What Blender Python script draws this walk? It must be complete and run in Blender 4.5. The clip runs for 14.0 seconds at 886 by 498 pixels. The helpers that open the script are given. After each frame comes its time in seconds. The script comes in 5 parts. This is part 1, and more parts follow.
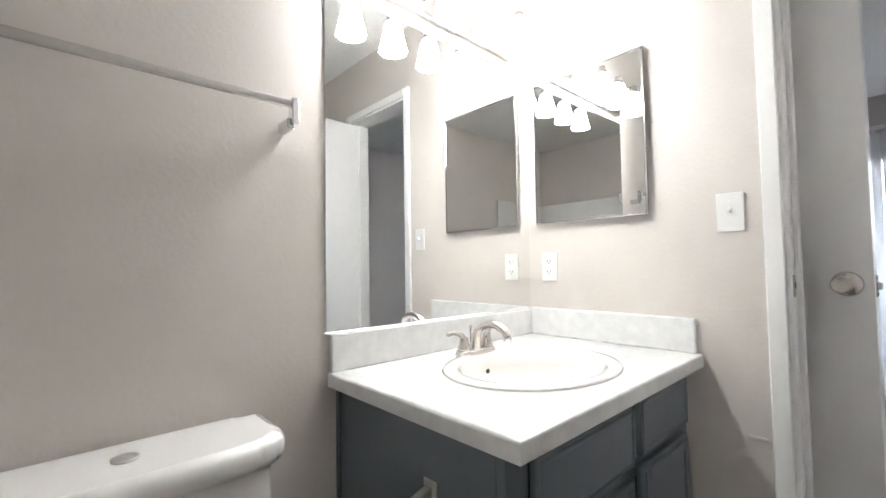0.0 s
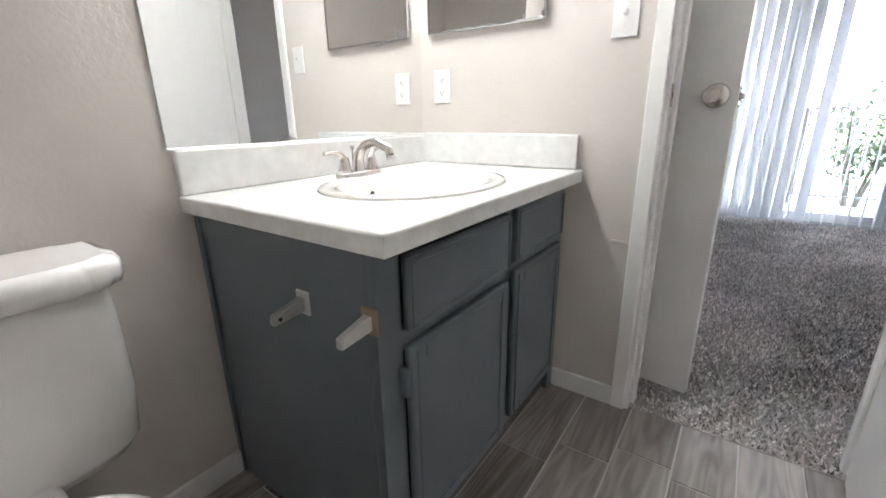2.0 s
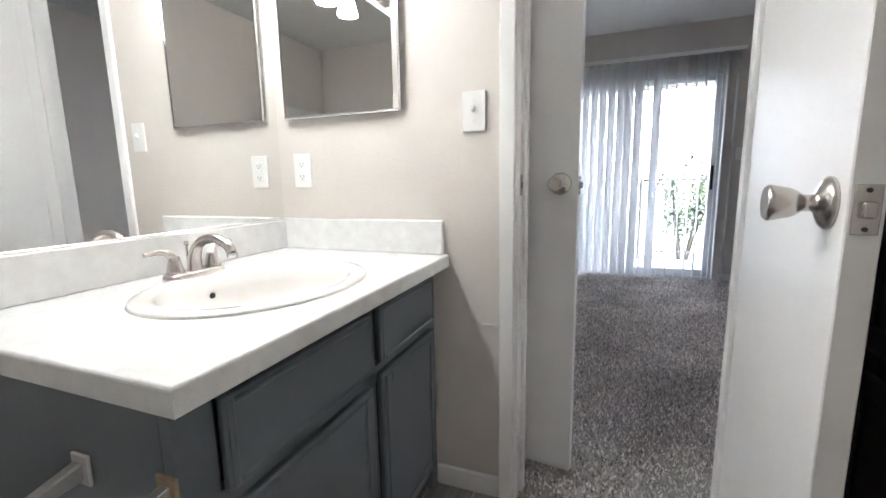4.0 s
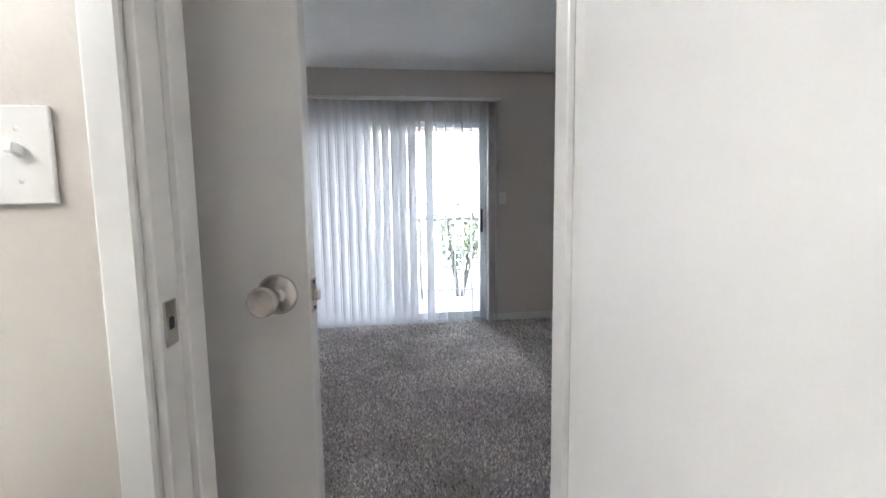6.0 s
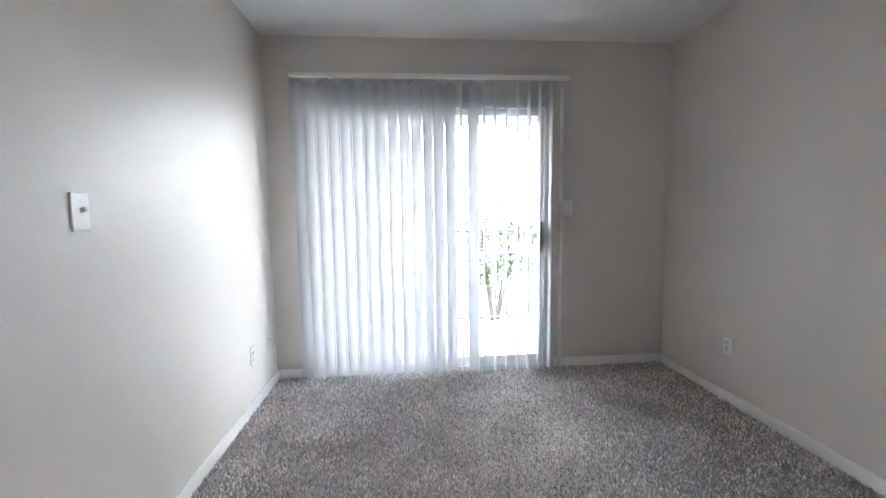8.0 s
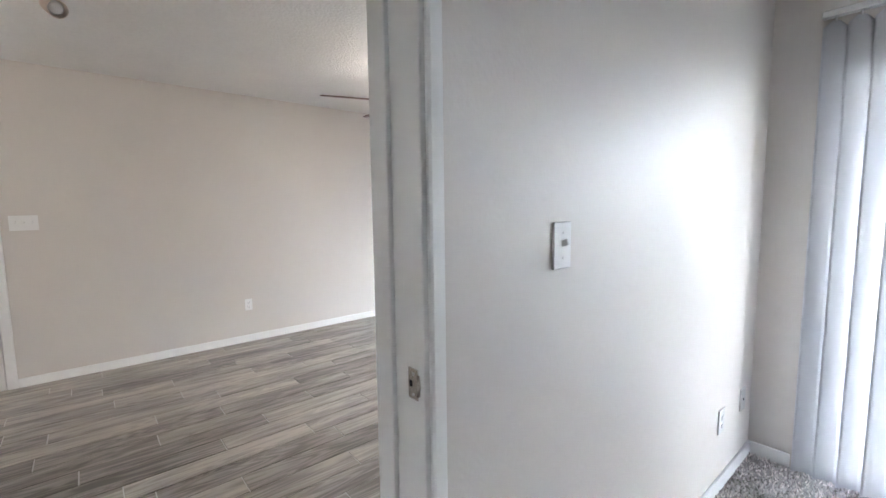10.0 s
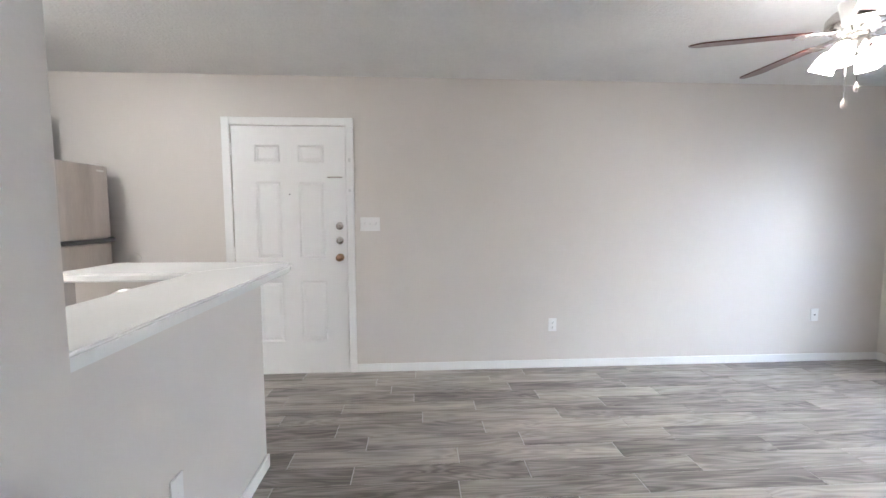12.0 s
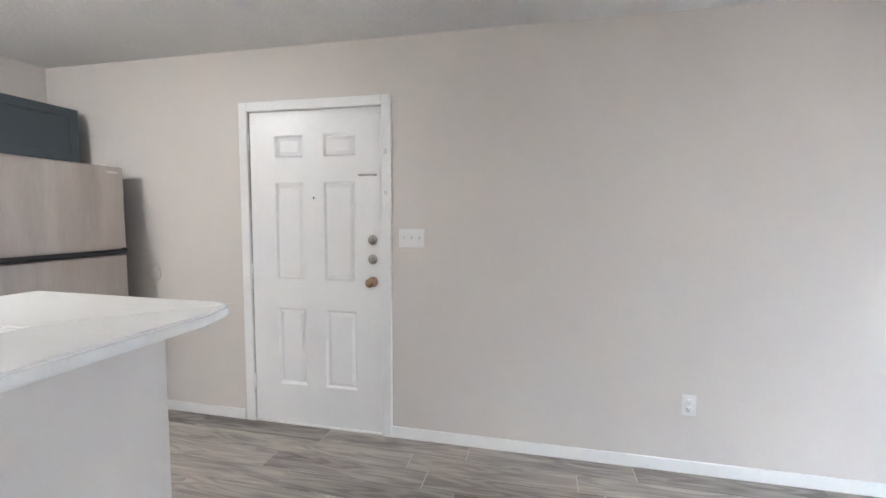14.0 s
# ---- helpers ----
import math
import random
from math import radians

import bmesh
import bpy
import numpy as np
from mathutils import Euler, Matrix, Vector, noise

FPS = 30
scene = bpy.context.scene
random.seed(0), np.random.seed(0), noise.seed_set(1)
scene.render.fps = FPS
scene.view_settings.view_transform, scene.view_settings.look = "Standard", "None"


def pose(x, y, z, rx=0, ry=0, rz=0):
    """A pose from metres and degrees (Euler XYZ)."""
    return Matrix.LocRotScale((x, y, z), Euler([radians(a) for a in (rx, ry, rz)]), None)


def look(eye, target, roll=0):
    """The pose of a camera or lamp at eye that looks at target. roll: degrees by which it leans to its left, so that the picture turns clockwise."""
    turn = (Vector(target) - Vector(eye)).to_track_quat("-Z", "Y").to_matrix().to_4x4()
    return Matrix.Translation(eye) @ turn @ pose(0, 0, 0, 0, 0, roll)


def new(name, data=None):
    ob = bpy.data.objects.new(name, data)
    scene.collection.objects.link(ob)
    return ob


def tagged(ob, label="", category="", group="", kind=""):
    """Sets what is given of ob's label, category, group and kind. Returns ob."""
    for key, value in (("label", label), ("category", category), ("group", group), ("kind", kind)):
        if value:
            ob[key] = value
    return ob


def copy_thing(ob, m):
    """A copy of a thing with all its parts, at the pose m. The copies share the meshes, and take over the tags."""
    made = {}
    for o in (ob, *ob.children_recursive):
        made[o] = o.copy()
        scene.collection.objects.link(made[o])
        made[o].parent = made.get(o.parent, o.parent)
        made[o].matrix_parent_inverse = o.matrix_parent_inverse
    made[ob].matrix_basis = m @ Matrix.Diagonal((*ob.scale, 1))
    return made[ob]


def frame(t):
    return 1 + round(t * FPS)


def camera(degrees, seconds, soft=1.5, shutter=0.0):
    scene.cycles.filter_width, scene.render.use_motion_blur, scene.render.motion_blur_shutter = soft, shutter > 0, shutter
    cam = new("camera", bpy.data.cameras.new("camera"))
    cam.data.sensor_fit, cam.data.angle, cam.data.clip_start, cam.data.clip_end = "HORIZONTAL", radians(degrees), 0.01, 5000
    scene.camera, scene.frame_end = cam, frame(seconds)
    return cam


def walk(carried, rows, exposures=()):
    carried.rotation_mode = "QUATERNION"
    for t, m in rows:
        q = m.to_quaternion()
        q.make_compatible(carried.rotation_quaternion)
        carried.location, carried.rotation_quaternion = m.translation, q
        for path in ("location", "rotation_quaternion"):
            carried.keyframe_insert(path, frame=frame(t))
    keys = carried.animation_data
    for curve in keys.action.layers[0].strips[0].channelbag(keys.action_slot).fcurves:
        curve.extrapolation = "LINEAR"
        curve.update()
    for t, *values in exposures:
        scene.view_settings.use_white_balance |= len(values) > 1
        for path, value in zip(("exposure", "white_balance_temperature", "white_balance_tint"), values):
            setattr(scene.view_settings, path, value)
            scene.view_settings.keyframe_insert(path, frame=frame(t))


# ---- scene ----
cam = camera(92.7, 14.0)
PATH = [
    (0, (0.15, -0.064, 1.08), (-1.318, 1.292, 1.161), -0.9),
    (0.5, (0.137, 0.023, 0.975), (-1.199, 1.511, 0.971), -0.1),
    (1, (0.149, 0.065, 0.917), (-1.088, 1.622, 0.703), -0.2),
    (1.5, (0.148, 0.075, 0.918), (-1.005, 1.65, 0.48), -0.5),
    (2, (0.148, 0.047, 0.963), (-0.96, 1.603, 0.369), -0.9),
    (2.2, (0.155, 0.021, 0.989), (-0.942, 1.569, 0.356), -1.1),
    (4.3, (0.195, 0.254, 1.034), (-0.357, 2.157, 0.767), -1.4),
    (4.5, (0.212, 0.316, 1.043), (-0.22, 2.254, 0.797), -1.6),
    (5, (0.229, 0.478, 1.091), (0.064, 2.458, 0.865), -1.2),
    (5.5, (0.227, 0.646, 1.116), (0.281, 2.634, 0.906), -1.3),
    (6, (0.243, 0.838, 1.159), (0.48, 2.814, 0.958), -0.8),
    (6.5, (0.240, 1.105, 1.159), (0.573, 3.068, 0.975), -1.0),
    (7, (0.24, 1.336, 1.166), (0.58, 3.299, 0.992), -1.0),
    (7.2, (0.226, 1.442, 1.185), (0.571, 3.403, 1.004), -0.9),
    (9.3, (-0.069, 2.233, 1.298), (-0.957, 4.014, 1.098), -0.8),
    (9.5, (-0.104, 2.263, 1.318), (-1.21, 3.917, 1.116), -0.9),
    (10, (-0.254, 2.307, 1.34), (-1.772, 3.593, 1.14), -0.7),
    (10.5, (-0.447, 2.266, 1.364), (-2.203, 3.2, 1.161), -0.6),
    (11, (-0.682, 2.27, 1.35), (-2.579, 2.872, 1.158), -0.4),
    (11.5, (-0.939, 2.265, 1.358), (-2.9, 2.592, 1.178), -0.1),
    (12, (-1.193, 2.345, 1.336), (-3.182, 2.469, 1.172), -0.1),
    (12.5, (-1.467, 2.406, 1.351), (-3.461, 2.418, 1.195), -0.0),
    (13, (-1.737, 2.549, 1.352), (-3.728, 2.422, 1.213), 0.1),
    (13.5, (-2.009, 2.649, 1.375), (-3.981, 2.352, 1.223), 0.2),
    (14, (-2.285, 2.697, 1.38), (-4.233, 2.265, 1.232), 0.3),
]
walk(cam, [(t, look(eye, target, roll)) for t, eye, target, roll in PATH],
     [(0.0, 3.95, 6050, 10), (2.2, 4.05, 6050, 10), (4.3, 3.9, 6050, 10), (6.0, 3.9, 6150, 10), (6.5, 4.05, 6250, 10), (7.2, 4.25, 6200, 10), (9.3, 4.35, 6250, 10), (10.0, 4.4, 6100, 10), (11.0, 4.65, 5800, 9), (12.0, 4.6, 5750, 9), (14.0, 4.58, 5700, 9)])

# ---- daylight ----
world = bpy.data.worlds.new("sky")
scene.world = world
world.use_nodes = True
wn = world.node_tree.nodes
sky = wn.new("ShaderNodeTexSky")
sky.sky_type = "NISHITA"
sky.sun_disc = False
sky.sun_elevation, sky.sun_rotation = radians(52), radians(200)
wn["Background"].inputs["Strength"].default_value = 0.15
world.node_tree.links.new(sky.outputs[0], wn["Background"].inputs["Color"])

sun_data = bpy.data.lights.new("sun", "SUN")
sun_data.energy, sun_data.angle, sun_data.color = 3.0, radians(0.5), (1.0, 0.96, 0.9)
sun = new("sun", sun_data)
sun.matrix_world = look((-2, -6, 10), (0.2, 1.0, 0))


# ---- materials ----
def material(name, color, rough=0.5, metal=0.0, vary=0.0, vary_scale=6.0, bump=0.0, bump_scale=60.0, spread=0.0, grain=0.0, detail=4.0, dist=0.004, coat=0.0, stretch=None):
    """A surface: base colour, large and small variation, fine relief; spread varies piece by piece."""
    m = bpy.data.materials.new(name)
    m.use_nodes = True
    nt, n = m.node_tree, m.node_tree.nodes
    b = n["Principled BSDF"]
    b.inputs["Base Color"].default_value = (*color, 1)
    b.inputs["Roughness"].default_value = rough
    b.inputs["Metallic"].default_value = metal
    b.inputs["Coat Weight"].default_value = coat
    co = n.new("ShaderNodeTexCoord")
    link = nt.links.new
    where = co.outputs["Object"]
    if stretch:
        mp = n.new("ShaderNodeMapping")
        mp.inputs["Scale"].default_value = stretch
        link(where, mp.inputs["Vector"])
        where = mp.outputs[0]
    if vary or grain or spread:
        hsv = n.new("ShaderNodeHueSaturation")
        hsv.inputs["Color"].default_value = (*color, 1)
        add = n.new("ShaderNodeMath")
        add.operation = "ADD"
        add.inputs[0].default_value, add.inputs[1].default_value = 1.0, 0.0
        last = add
        for amount, scale in ((vary, vary_scale), (grain, vary_scale * 14)):
            t = n.new("ShaderNodeTexNoise")
            t.inputs["Scale"].default_value, t.inputs["Detail"].default_value = scale, detail
            link(where, t.inputs["Vector"])
            k = n.new("ShaderNodeMath")
            k.operation = "MULTIPLY_ADD"
            link(t.outputs["Fac"], k.inputs[0])
            k.inputs[1].default_value, k.inputs[2].default_value = 2 * amount, -amount
            a = n.new("ShaderNodeMath")
            a.operation = "ADD"
            link(last.outputs[0], a.inputs[0])
            link(k.outputs[0], a.inputs[1])
            last = a
        if spread:
            info = n.new("ShaderNodeObjectInfo")
            k = n.new("ShaderNodeMath")
            k.operation = "MULTIPLY_ADD"
            link(info.outputs["Random"], k.inputs[0])
            k.inputs[1].default_value, k.inputs[2].default_value = 2 * spread, -spread
            a = n.new("ShaderNodeMath")
            link(last.outputs[0], a.inputs[0])
            link(k.outputs[0], a.inputs[1])
            last = a
        link(last.outputs[0], hsv.inputs["Value"])
        link(hsv.outputs[0], b.inputs["Base Color"])
    if bump:
        t = n.new("ShaderNodeTexNoise")
        t.inputs["Scale"].default_value, t.inputs["Detail"].default_value = bump_scale, 3
        link(co.outputs["Object"], t.inputs["Vector"])
        bn = n.new("ShaderNodeBump")
        bn.inputs["Strength"].default_value, bn.inputs["Distance"].default_value = bump, dist
        link(t.outputs["Fac"], bn.inputs["Height"])
        link(bn.outputs[0], b.inputs["Normal"])
    return m


def glowing(name, color, strength):
    m = bpy.data.materials.new(name)
    m.use_nodes = True
    b = m.node_tree.nodes["Principled BSDF"]
    b.inputs["Base Color"].default_value = (0.9, 0.88, 0.84, 1)
    b.inputs["Roughness"].default_value = 0.3
    b.inputs["Emission Color"].default_value = (*color, 1)
    b.inputs["Emission Strength"].default_value = strength
    return m


def glass_material(name):
    m = bpy.data.materials.new(name)
    m.use_nodes = True
    b = m.node_tree.nodes["Principled BSDF"]
    b.inputs["Base Color"].default_value = (1, 1, 1, 1)
    b.inputs["Roughness"].default_value = 0.0
    b.inputs["Transmission Weight"].default_value = 1.0
    b.inputs["IOR"].default_value = 1.05
    return m


def plank_material(name, dark, light, spread_hue=0.0):
    """Wood-look porcelain: stretched grain with cathedral rings, each plank its own shade and place in the pattern."""
    m = bpy.data.materials.new(name)
    m.use_nodes = True
    nt, n = m.node_tree, m.node_tree.nodes
    link = nt.links.new
    b = n["Principled BSDF"]
    b.inputs["Roughness"].default_value = 0.38
    co, info = n.new("ShaderNodeTexCoord"), n.new("ShaderNodeObjectInfo")
    shift = n.new("ShaderNodeVectorMath")
    shift.operation = "MULTIPLY_ADD"
    link(info.outputs["Random"], shift.inputs[0])
    shift.inputs[1].default_value = (37.0, 91.0, 13.0)
    link(co.outputs["Object"], shift.inputs[2])
    scale = n.new("ShaderNodeMapping")
    scale.inputs["Scale"].default_value = (9.0, 0.9, 1.0)
    link(shift.outputs[0], scale.inputs["Vector"])
    rings = n.new("ShaderNodeTexNoise")
    rings.inputs["Scale"].default_value, rings.inputs["Detail"].default_value, rings.inputs["Distortion"].default_value = 1.1, 2.0, 0.6
    link(scale.outputs[0], rings.inputs["Vector"])
    wave = n.new("ShaderNodeMath")
    wave.operation = "MULTIPLY"
    wave.inputs[1].default_value = 62.0
    link(rings.outputs["Fac"], wave.inputs[0])
    sine = n.new("ShaderNodeMath")
    sine.operation = "SINE"
    link(wave.outputs[0], sine.inputs[0])
    fine_map = n.new("ShaderNodeMapping")
    fine_map.inputs["Scale"].default_value = (90.0, 4.0, 1.0)
    link(shift.outputs[0], fine_map.inputs["Vector"])
    fine = n.new("ShaderNodeTexNoise")
    fine.inputs["Scale"].default_value, fine.inputs["Detail"].default_value = 1.0, 5.0
    link(fine_map.outputs[0], fine.inputs["Vector"])
    broad_map = n.new("ShaderNodeMapping")
    broad_map.inputs["Scale"].default_value = (14.0, 1.8, 1.0)
    link(shift.outputs[0], broad_map.inputs["Vector"])
    broad = n.new("ShaderNodeTexNoise")
    broad.inputs["Scale"].default_value, broad.inputs["Detail"].default_value = 1.0, 3.0
    link(broad_map.outputs[0], broad.inputs["Vector"])

    def mad(src, k, c):
        q = n.new("ShaderNodeMath")
        q.operation = "MULTIPLY_ADD"
        link(src, q.inputs[0])
        q.inputs[1].default_value = k
        if isinstance(c, float):
            q.inputs[2].default_value = c
        else:
            link(c, q.inputs[2])
        return q.outputs[0]

    fac = mad(sine.outputs[0], 0.14, 0.0)
    fac = mad(fine.outputs["Fac"], 0.38, fac)
    fac = mad(broad.outputs["Fac"], 1.15, fac)
    fac = mad(info.outputs["Random"], 0.50, fac)
    fac = mad(fac, 1.0, -0.56)
    ramp = n.new("ShaderNodeValToRGB")
    ramp.color_ramp.elements[0].position, ramp.color_ramp.elements[0].color = 0.05, (*dark, 1)
    ramp.color_ramp.elements[1].position, ramp.color_ramp.elements[1].color = 0.95, (*light, 1)
    link(fac, ramp.inputs[0])
    link(ramp.outputs[0], b.inputs["Base Color"])
    bn = n.new("ShaderNodeBump")
    bn.inputs["Strength"].default_value, bn.inputs["Distance"].default_value = 0.25, 0.001
    link(fine.outputs["Fac"], bn.inputs["Height"])
    link(bn.outputs[0], b.inputs["Normal"])
    return m


WALL = material("beige_wall_paint", (0.685, 0.638, 0.59), 0.42, vary=0.03, vary_scale=2.0, bump=0.28, bump_scale=85, dist=0.003)
CEIL = material("textured_ceiling_paint", (0.82, 0.81, 0.79), 0.8, vary=0.04, vary_scale=3.0, grain=0.05, bump=0.7, bump_scale=62, dist=0.009)
TRIM = material("white_trim_paint", (0.86, 0.85, 0.83), 0.32, vary=0.025, vary_scale=5.0, bump=0.08, bump_scale=30)
DOORW = material("white_door_paint", (0.86, 0.85, 0.835), 0.30, vary=0.02, vary_scale=4.0, bump=0.06, bump_scale=25)
PLATE = material("white_plastic", (0.88, 0.87, 0.85), 0.25)
VENT_SHADE = material("vent_gap_shade", (0.10, 0.085, 0.072), 0.9)
SLOT = material("dark_slot", (0.03, 0.03, 0.03), 0.6)
CARPET = material("grey_carpet", (0.48, 0.46, 0.44), 0.95, vary=0.10, vary_scale=2.5, grain=0.30, bump=1.0, bump_scale=120, dist=0.012)
GROUT = material("pale_grout", (0.58, 0.565, 0.545), 0.9, vary=0.06, vary_scale=20)
PLANK = plank_material("grey_wood_look_tile", (0.125, 0.108, 0.095), (0.52, 0.465, 0.41))
PLANK_B = plank_material("brown_wood_look_tile", (0.17, 0.15, 0.135), (0.50, 0.455, 0.42))
VAN = material("charcoal_cabinet_paint", (0.145, 0.168, 0.184), 0.33, vary=0.10, vary_scale=4, grain=0.05, bump=0.10, bump_scale=35)
VAN_SHADE = material("cabinet_gap_shadow", (0.02, 0.022, 0.024), 0.6)
KCAB = material("slate_kitchen_cabinet_paint", (0.08, 0.105, 0.12), 0.35, vary=0.08, vary_scale=4)
LAM = material("white_marbled_laminate", (0.79, 0.79, 0.775), 0.20, vary=0.16, vary_scale=26, grain=0.10, detail=7)
BAR = material("white_bar_laminate", (0.84, 0.835, 0.81), 0.25, vary=0.02, vary_scale=6, grain=0.03)
PORC = material("glazed_white_porcelain", (0.86, 0.845, 0.82), 0.10, coat=0.5, vary=0.01)
PORC_B = material("glazed_bone_porcelain", (0.85, 0.825, 0.785), 0.10, coat=0.5, vary=0.01)
NICK = material("brushed_nickel", (0.62, 0.585, 0.55), 0.26, metal=1.0, vary=0.05, vary_scale=20)
CHROME = material("chrome", (0.75, 0.75, 0.76), 0.10, metal=1.0)
CHROME_D = material("dulled_chrome", (0.72, 0.71, 0.69), 0.28, metal=1.0, vary=0.15, vary_scale=30)
BRASS = material("antique_brass", (0.55, 0.38, 0.25), 0.25, metal=1.0, vary=0.1, vary_scale=30)
MIRROR = material("silvered_mirror", (0.93, 0.94, 0.93), 0.01, metal=1.0)
# Colour streaks stretched in height stand in for wavy reflections on the steel.
STEEL = material("stainless_steel", (0.52, 0.48, 0.45), 0.30, metal=1.0, vary=0.30, vary_scale=3.0, grain=0.10, bump=0.05, bump_scale=8, stretch=(3.0, 3.0, 0.35))
BLACKP = material("black_plastic", (0.02, 0.022, 0.025), 0.35)
DARKP = material("near_black_cabinet_paint", (0.016, 0.018, 0.019), 0.45, vary=0.15, vary_scale=3)
RUST = material("rusted_plate", (0.38, 0.28, 0.19), 0.7, vary=0.3, vary_scale=60)
BLADE = material("mahogany_fan_blade", (0.10, 0.028, 0.018), 0.30, vary=0.25, vary_scale=8)
SHADE = glowing("lit_frosted_glass", (1.0, 0.975, 0.94), 3.7)
SHADE_F = glowing("lit_fan_glass", (1.0, 0.90, 0.79), 2.1)
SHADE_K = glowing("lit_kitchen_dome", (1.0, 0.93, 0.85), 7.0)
SHADE_U = glowing("lit_uplight_glass", (1.0, 0.88, 0.76), 0.02)
ACRYL = material("frosted_acrylic", (0.60, 0.57, 0.53), 0.18, vary=0.04, vary_scale=10, coat=0.4)
CREAM = material("cream_enamel", (0.66, 0.58, 0.50), 0.45)
BULB = material("bulb_glass", (0.78, 0.78, 0.75), 0.2)
GLASS = glass_material("clear_pane")
ALU = material("white_aluminium", (0.66, 0.67, 0.68), 0.4, vary=0.03)
IRON = material("dark_iron_rail", (0.22, 0.21, 0.20), 0.6)
CONC = material("pale_concrete", (0.62, 0.61, 0.59), 0.9, vary=0.08, vary_scale=3, bump=0.2, bump_scale=40)
DIRT = material("dry_courtyard_ground", (0.40, 0.39, 0.33), 0.95, vary=0.25, vary_scale=0.6, grain=0.1)
STUCCO = material("pale_facade", (0.62, 0.52, 0.48), 0.9, vary=0.05, bump=0.2)
BARK = material("grey_bark", (0.16, 0.13, 0.10), 0.9, vary=0.2, bump=0.5, bump_scale=50)
LEAF = material("green_leaf", (0.085, 0.12, 0.048), 0.5, vary=0.3, vary_scale=4)

VANE = bpy.data.materials.new("white_vinyl_vane")
VANE.use_nodes = True
vn = VANE.node_tree.nodes
vb = vn["Principled BSDF"]
vb.inputs["Base Color"].default_value, vb.inputs["Roughness"].default_value = (0.70, 0.70, 0.72, 1), 0.45
vt, vm = vn.new("ShaderNodeBsdfTranslucent"), vn.new("ShaderNodeMixShader")
vt.inputs["Color"].default_value = (0.82, 0.82, 0.83, 1)
vm.inputs["Fac"].default_value = 0.25
VANE.node_tree.links.new(vb.outputs[0], vm.inputs[1])
VANE.node_tree.links.new(vt.outputs[0], vm.inputs[2])
VANE.node_tree.links.new(vm.outputs[0], vn["Material Output"].inputs["Surface"])


# ---- building helpers ----
def origin(ob):
    p = Vector((0, 0, 0))
    while ob is not None:
        p = p + ob.location
        ob = ob.parent
    return p


def thing(name, loc, label, category, group="", kind=""):
    e = new(name)
    e.empty_display_size = 0.05
    e.location = loc
    return tagged(e, label, category, group, kind)


def part(name, bm, mat, parent=None, label=""):
    """One mesh object from a bmesh in world places, hung under its thing."""
    me = bpy.data.meshes.new(name)
    bm.normal_update()
    bm.to_mesh(me)
    bm.free()
    me.materials.append(mat)
    ob = new(name, me)
    if parent is not None:
        me.transform(Matrix.Translation(-origin(parent)))
        ob.parent = parent
    if label:
        ob["label"] = label
    return ob


def solid(name, bm, mat, label, category, group="", kind="", base=None):
    """A thing of one mesh, with its origin at its base."""
    ob = part(name, bm, mat)
    lo = [min(v.co[i] for v in ob.data.vertices) for i in range(3)]
    hi = [max(v.co[i] for v in ob.data.vertices) for i in range(3)]
    at = Vector(base) if base else Vector(((lo[0] + hi[0]) / 2, (lo[1] + hi[1]) / 2, lo[2]))
    ob.data.transform(Matrix.Translation(-at))
    ob.location = at
    return tagged(ob, label, category, group, kind)


def structure(name, bm, mat, label="", category="", parent=None):
    ob = part(name, bm, mat, parent)
    return tagged(ob, label, category, "", "structure")


def rbox(lo, hi, r=0.0, seg=2, bm=None, m=None):
    """A box between two corners with rounded edges."""
    one = bmesh.new()
    bmesh.ops.create_cube(one, size=1)
    for v in one.verts:
        v.co = Vector([lo[i] + (v.co[i] + 0.5) * (hi[i] - lo[i]) for i in range(3)])
    if r > 0:
        bmesh.ops.bevel(one, geom=one.edges[:], offset=r, segments=seg, affect="EDGES", profile=0.5)
        one.normal_update()
        for f in one.faces:
            f.smooth = seg > 1 and max(abs(c) for c in f.normal) < 0.999
    return merge(bm, one, m)


def merge(bm, one, m=None):
    if m is not None:
        bmesh.ops.transform(one, matrix=m, verts=one.verts)
    if bm is None:
        return one
    me = bpy.data.meshes.new("tmp")
    one.to_mesh(me)
    one.free()
    bm.from_mesh(me)
    bpy.data.meshes.remove(me)
    return bm


def boxes(*spans, r=0.0):
    bm = bmesh.new()
    for lo, hi in spans:
        rbox(lo, hi, r, 1, bm)
    return bm


def lathe(profile, m=None, segs=28, bm=None, square=0.0):
    """A turned body about z from (radius, height) pairs; square pushes the outline towards a rounded square."""
    one = bmesh.new()
    rings = []
    for rad, z in profile:
        ring = []
        for i in range(segs):
            a = 2 * math.pi * i / segs
            c, s = math.cos(a), math.sin(a)
            k = 1.0 / max(abs(c), abs(s)) ** square if square else 1.0
            ring.append(one.verts.new((rad * c * k, rad * s * k, z)))
        rings.append(ring)
    for a, b in zip(rings, rings[1:]):
        for i in range(segs):
            one.faces.new((a[i], a[(i + 1) % segs], b[(i + 1) % segs], b[i])).smooth = True
    for ring, rad in ((rings[0], profile[0][0]), (rings[-1], profile[-1][0])):
        if rad > 0.0005:
            one.faces.new(ring)
    bmesh.ops.remove_doubles(one, verts=one.verts, dist=0.00005)
    bmesh.ops.recalc_face_normals(one, faces=one.faces)
    return merge(bm, one, m)


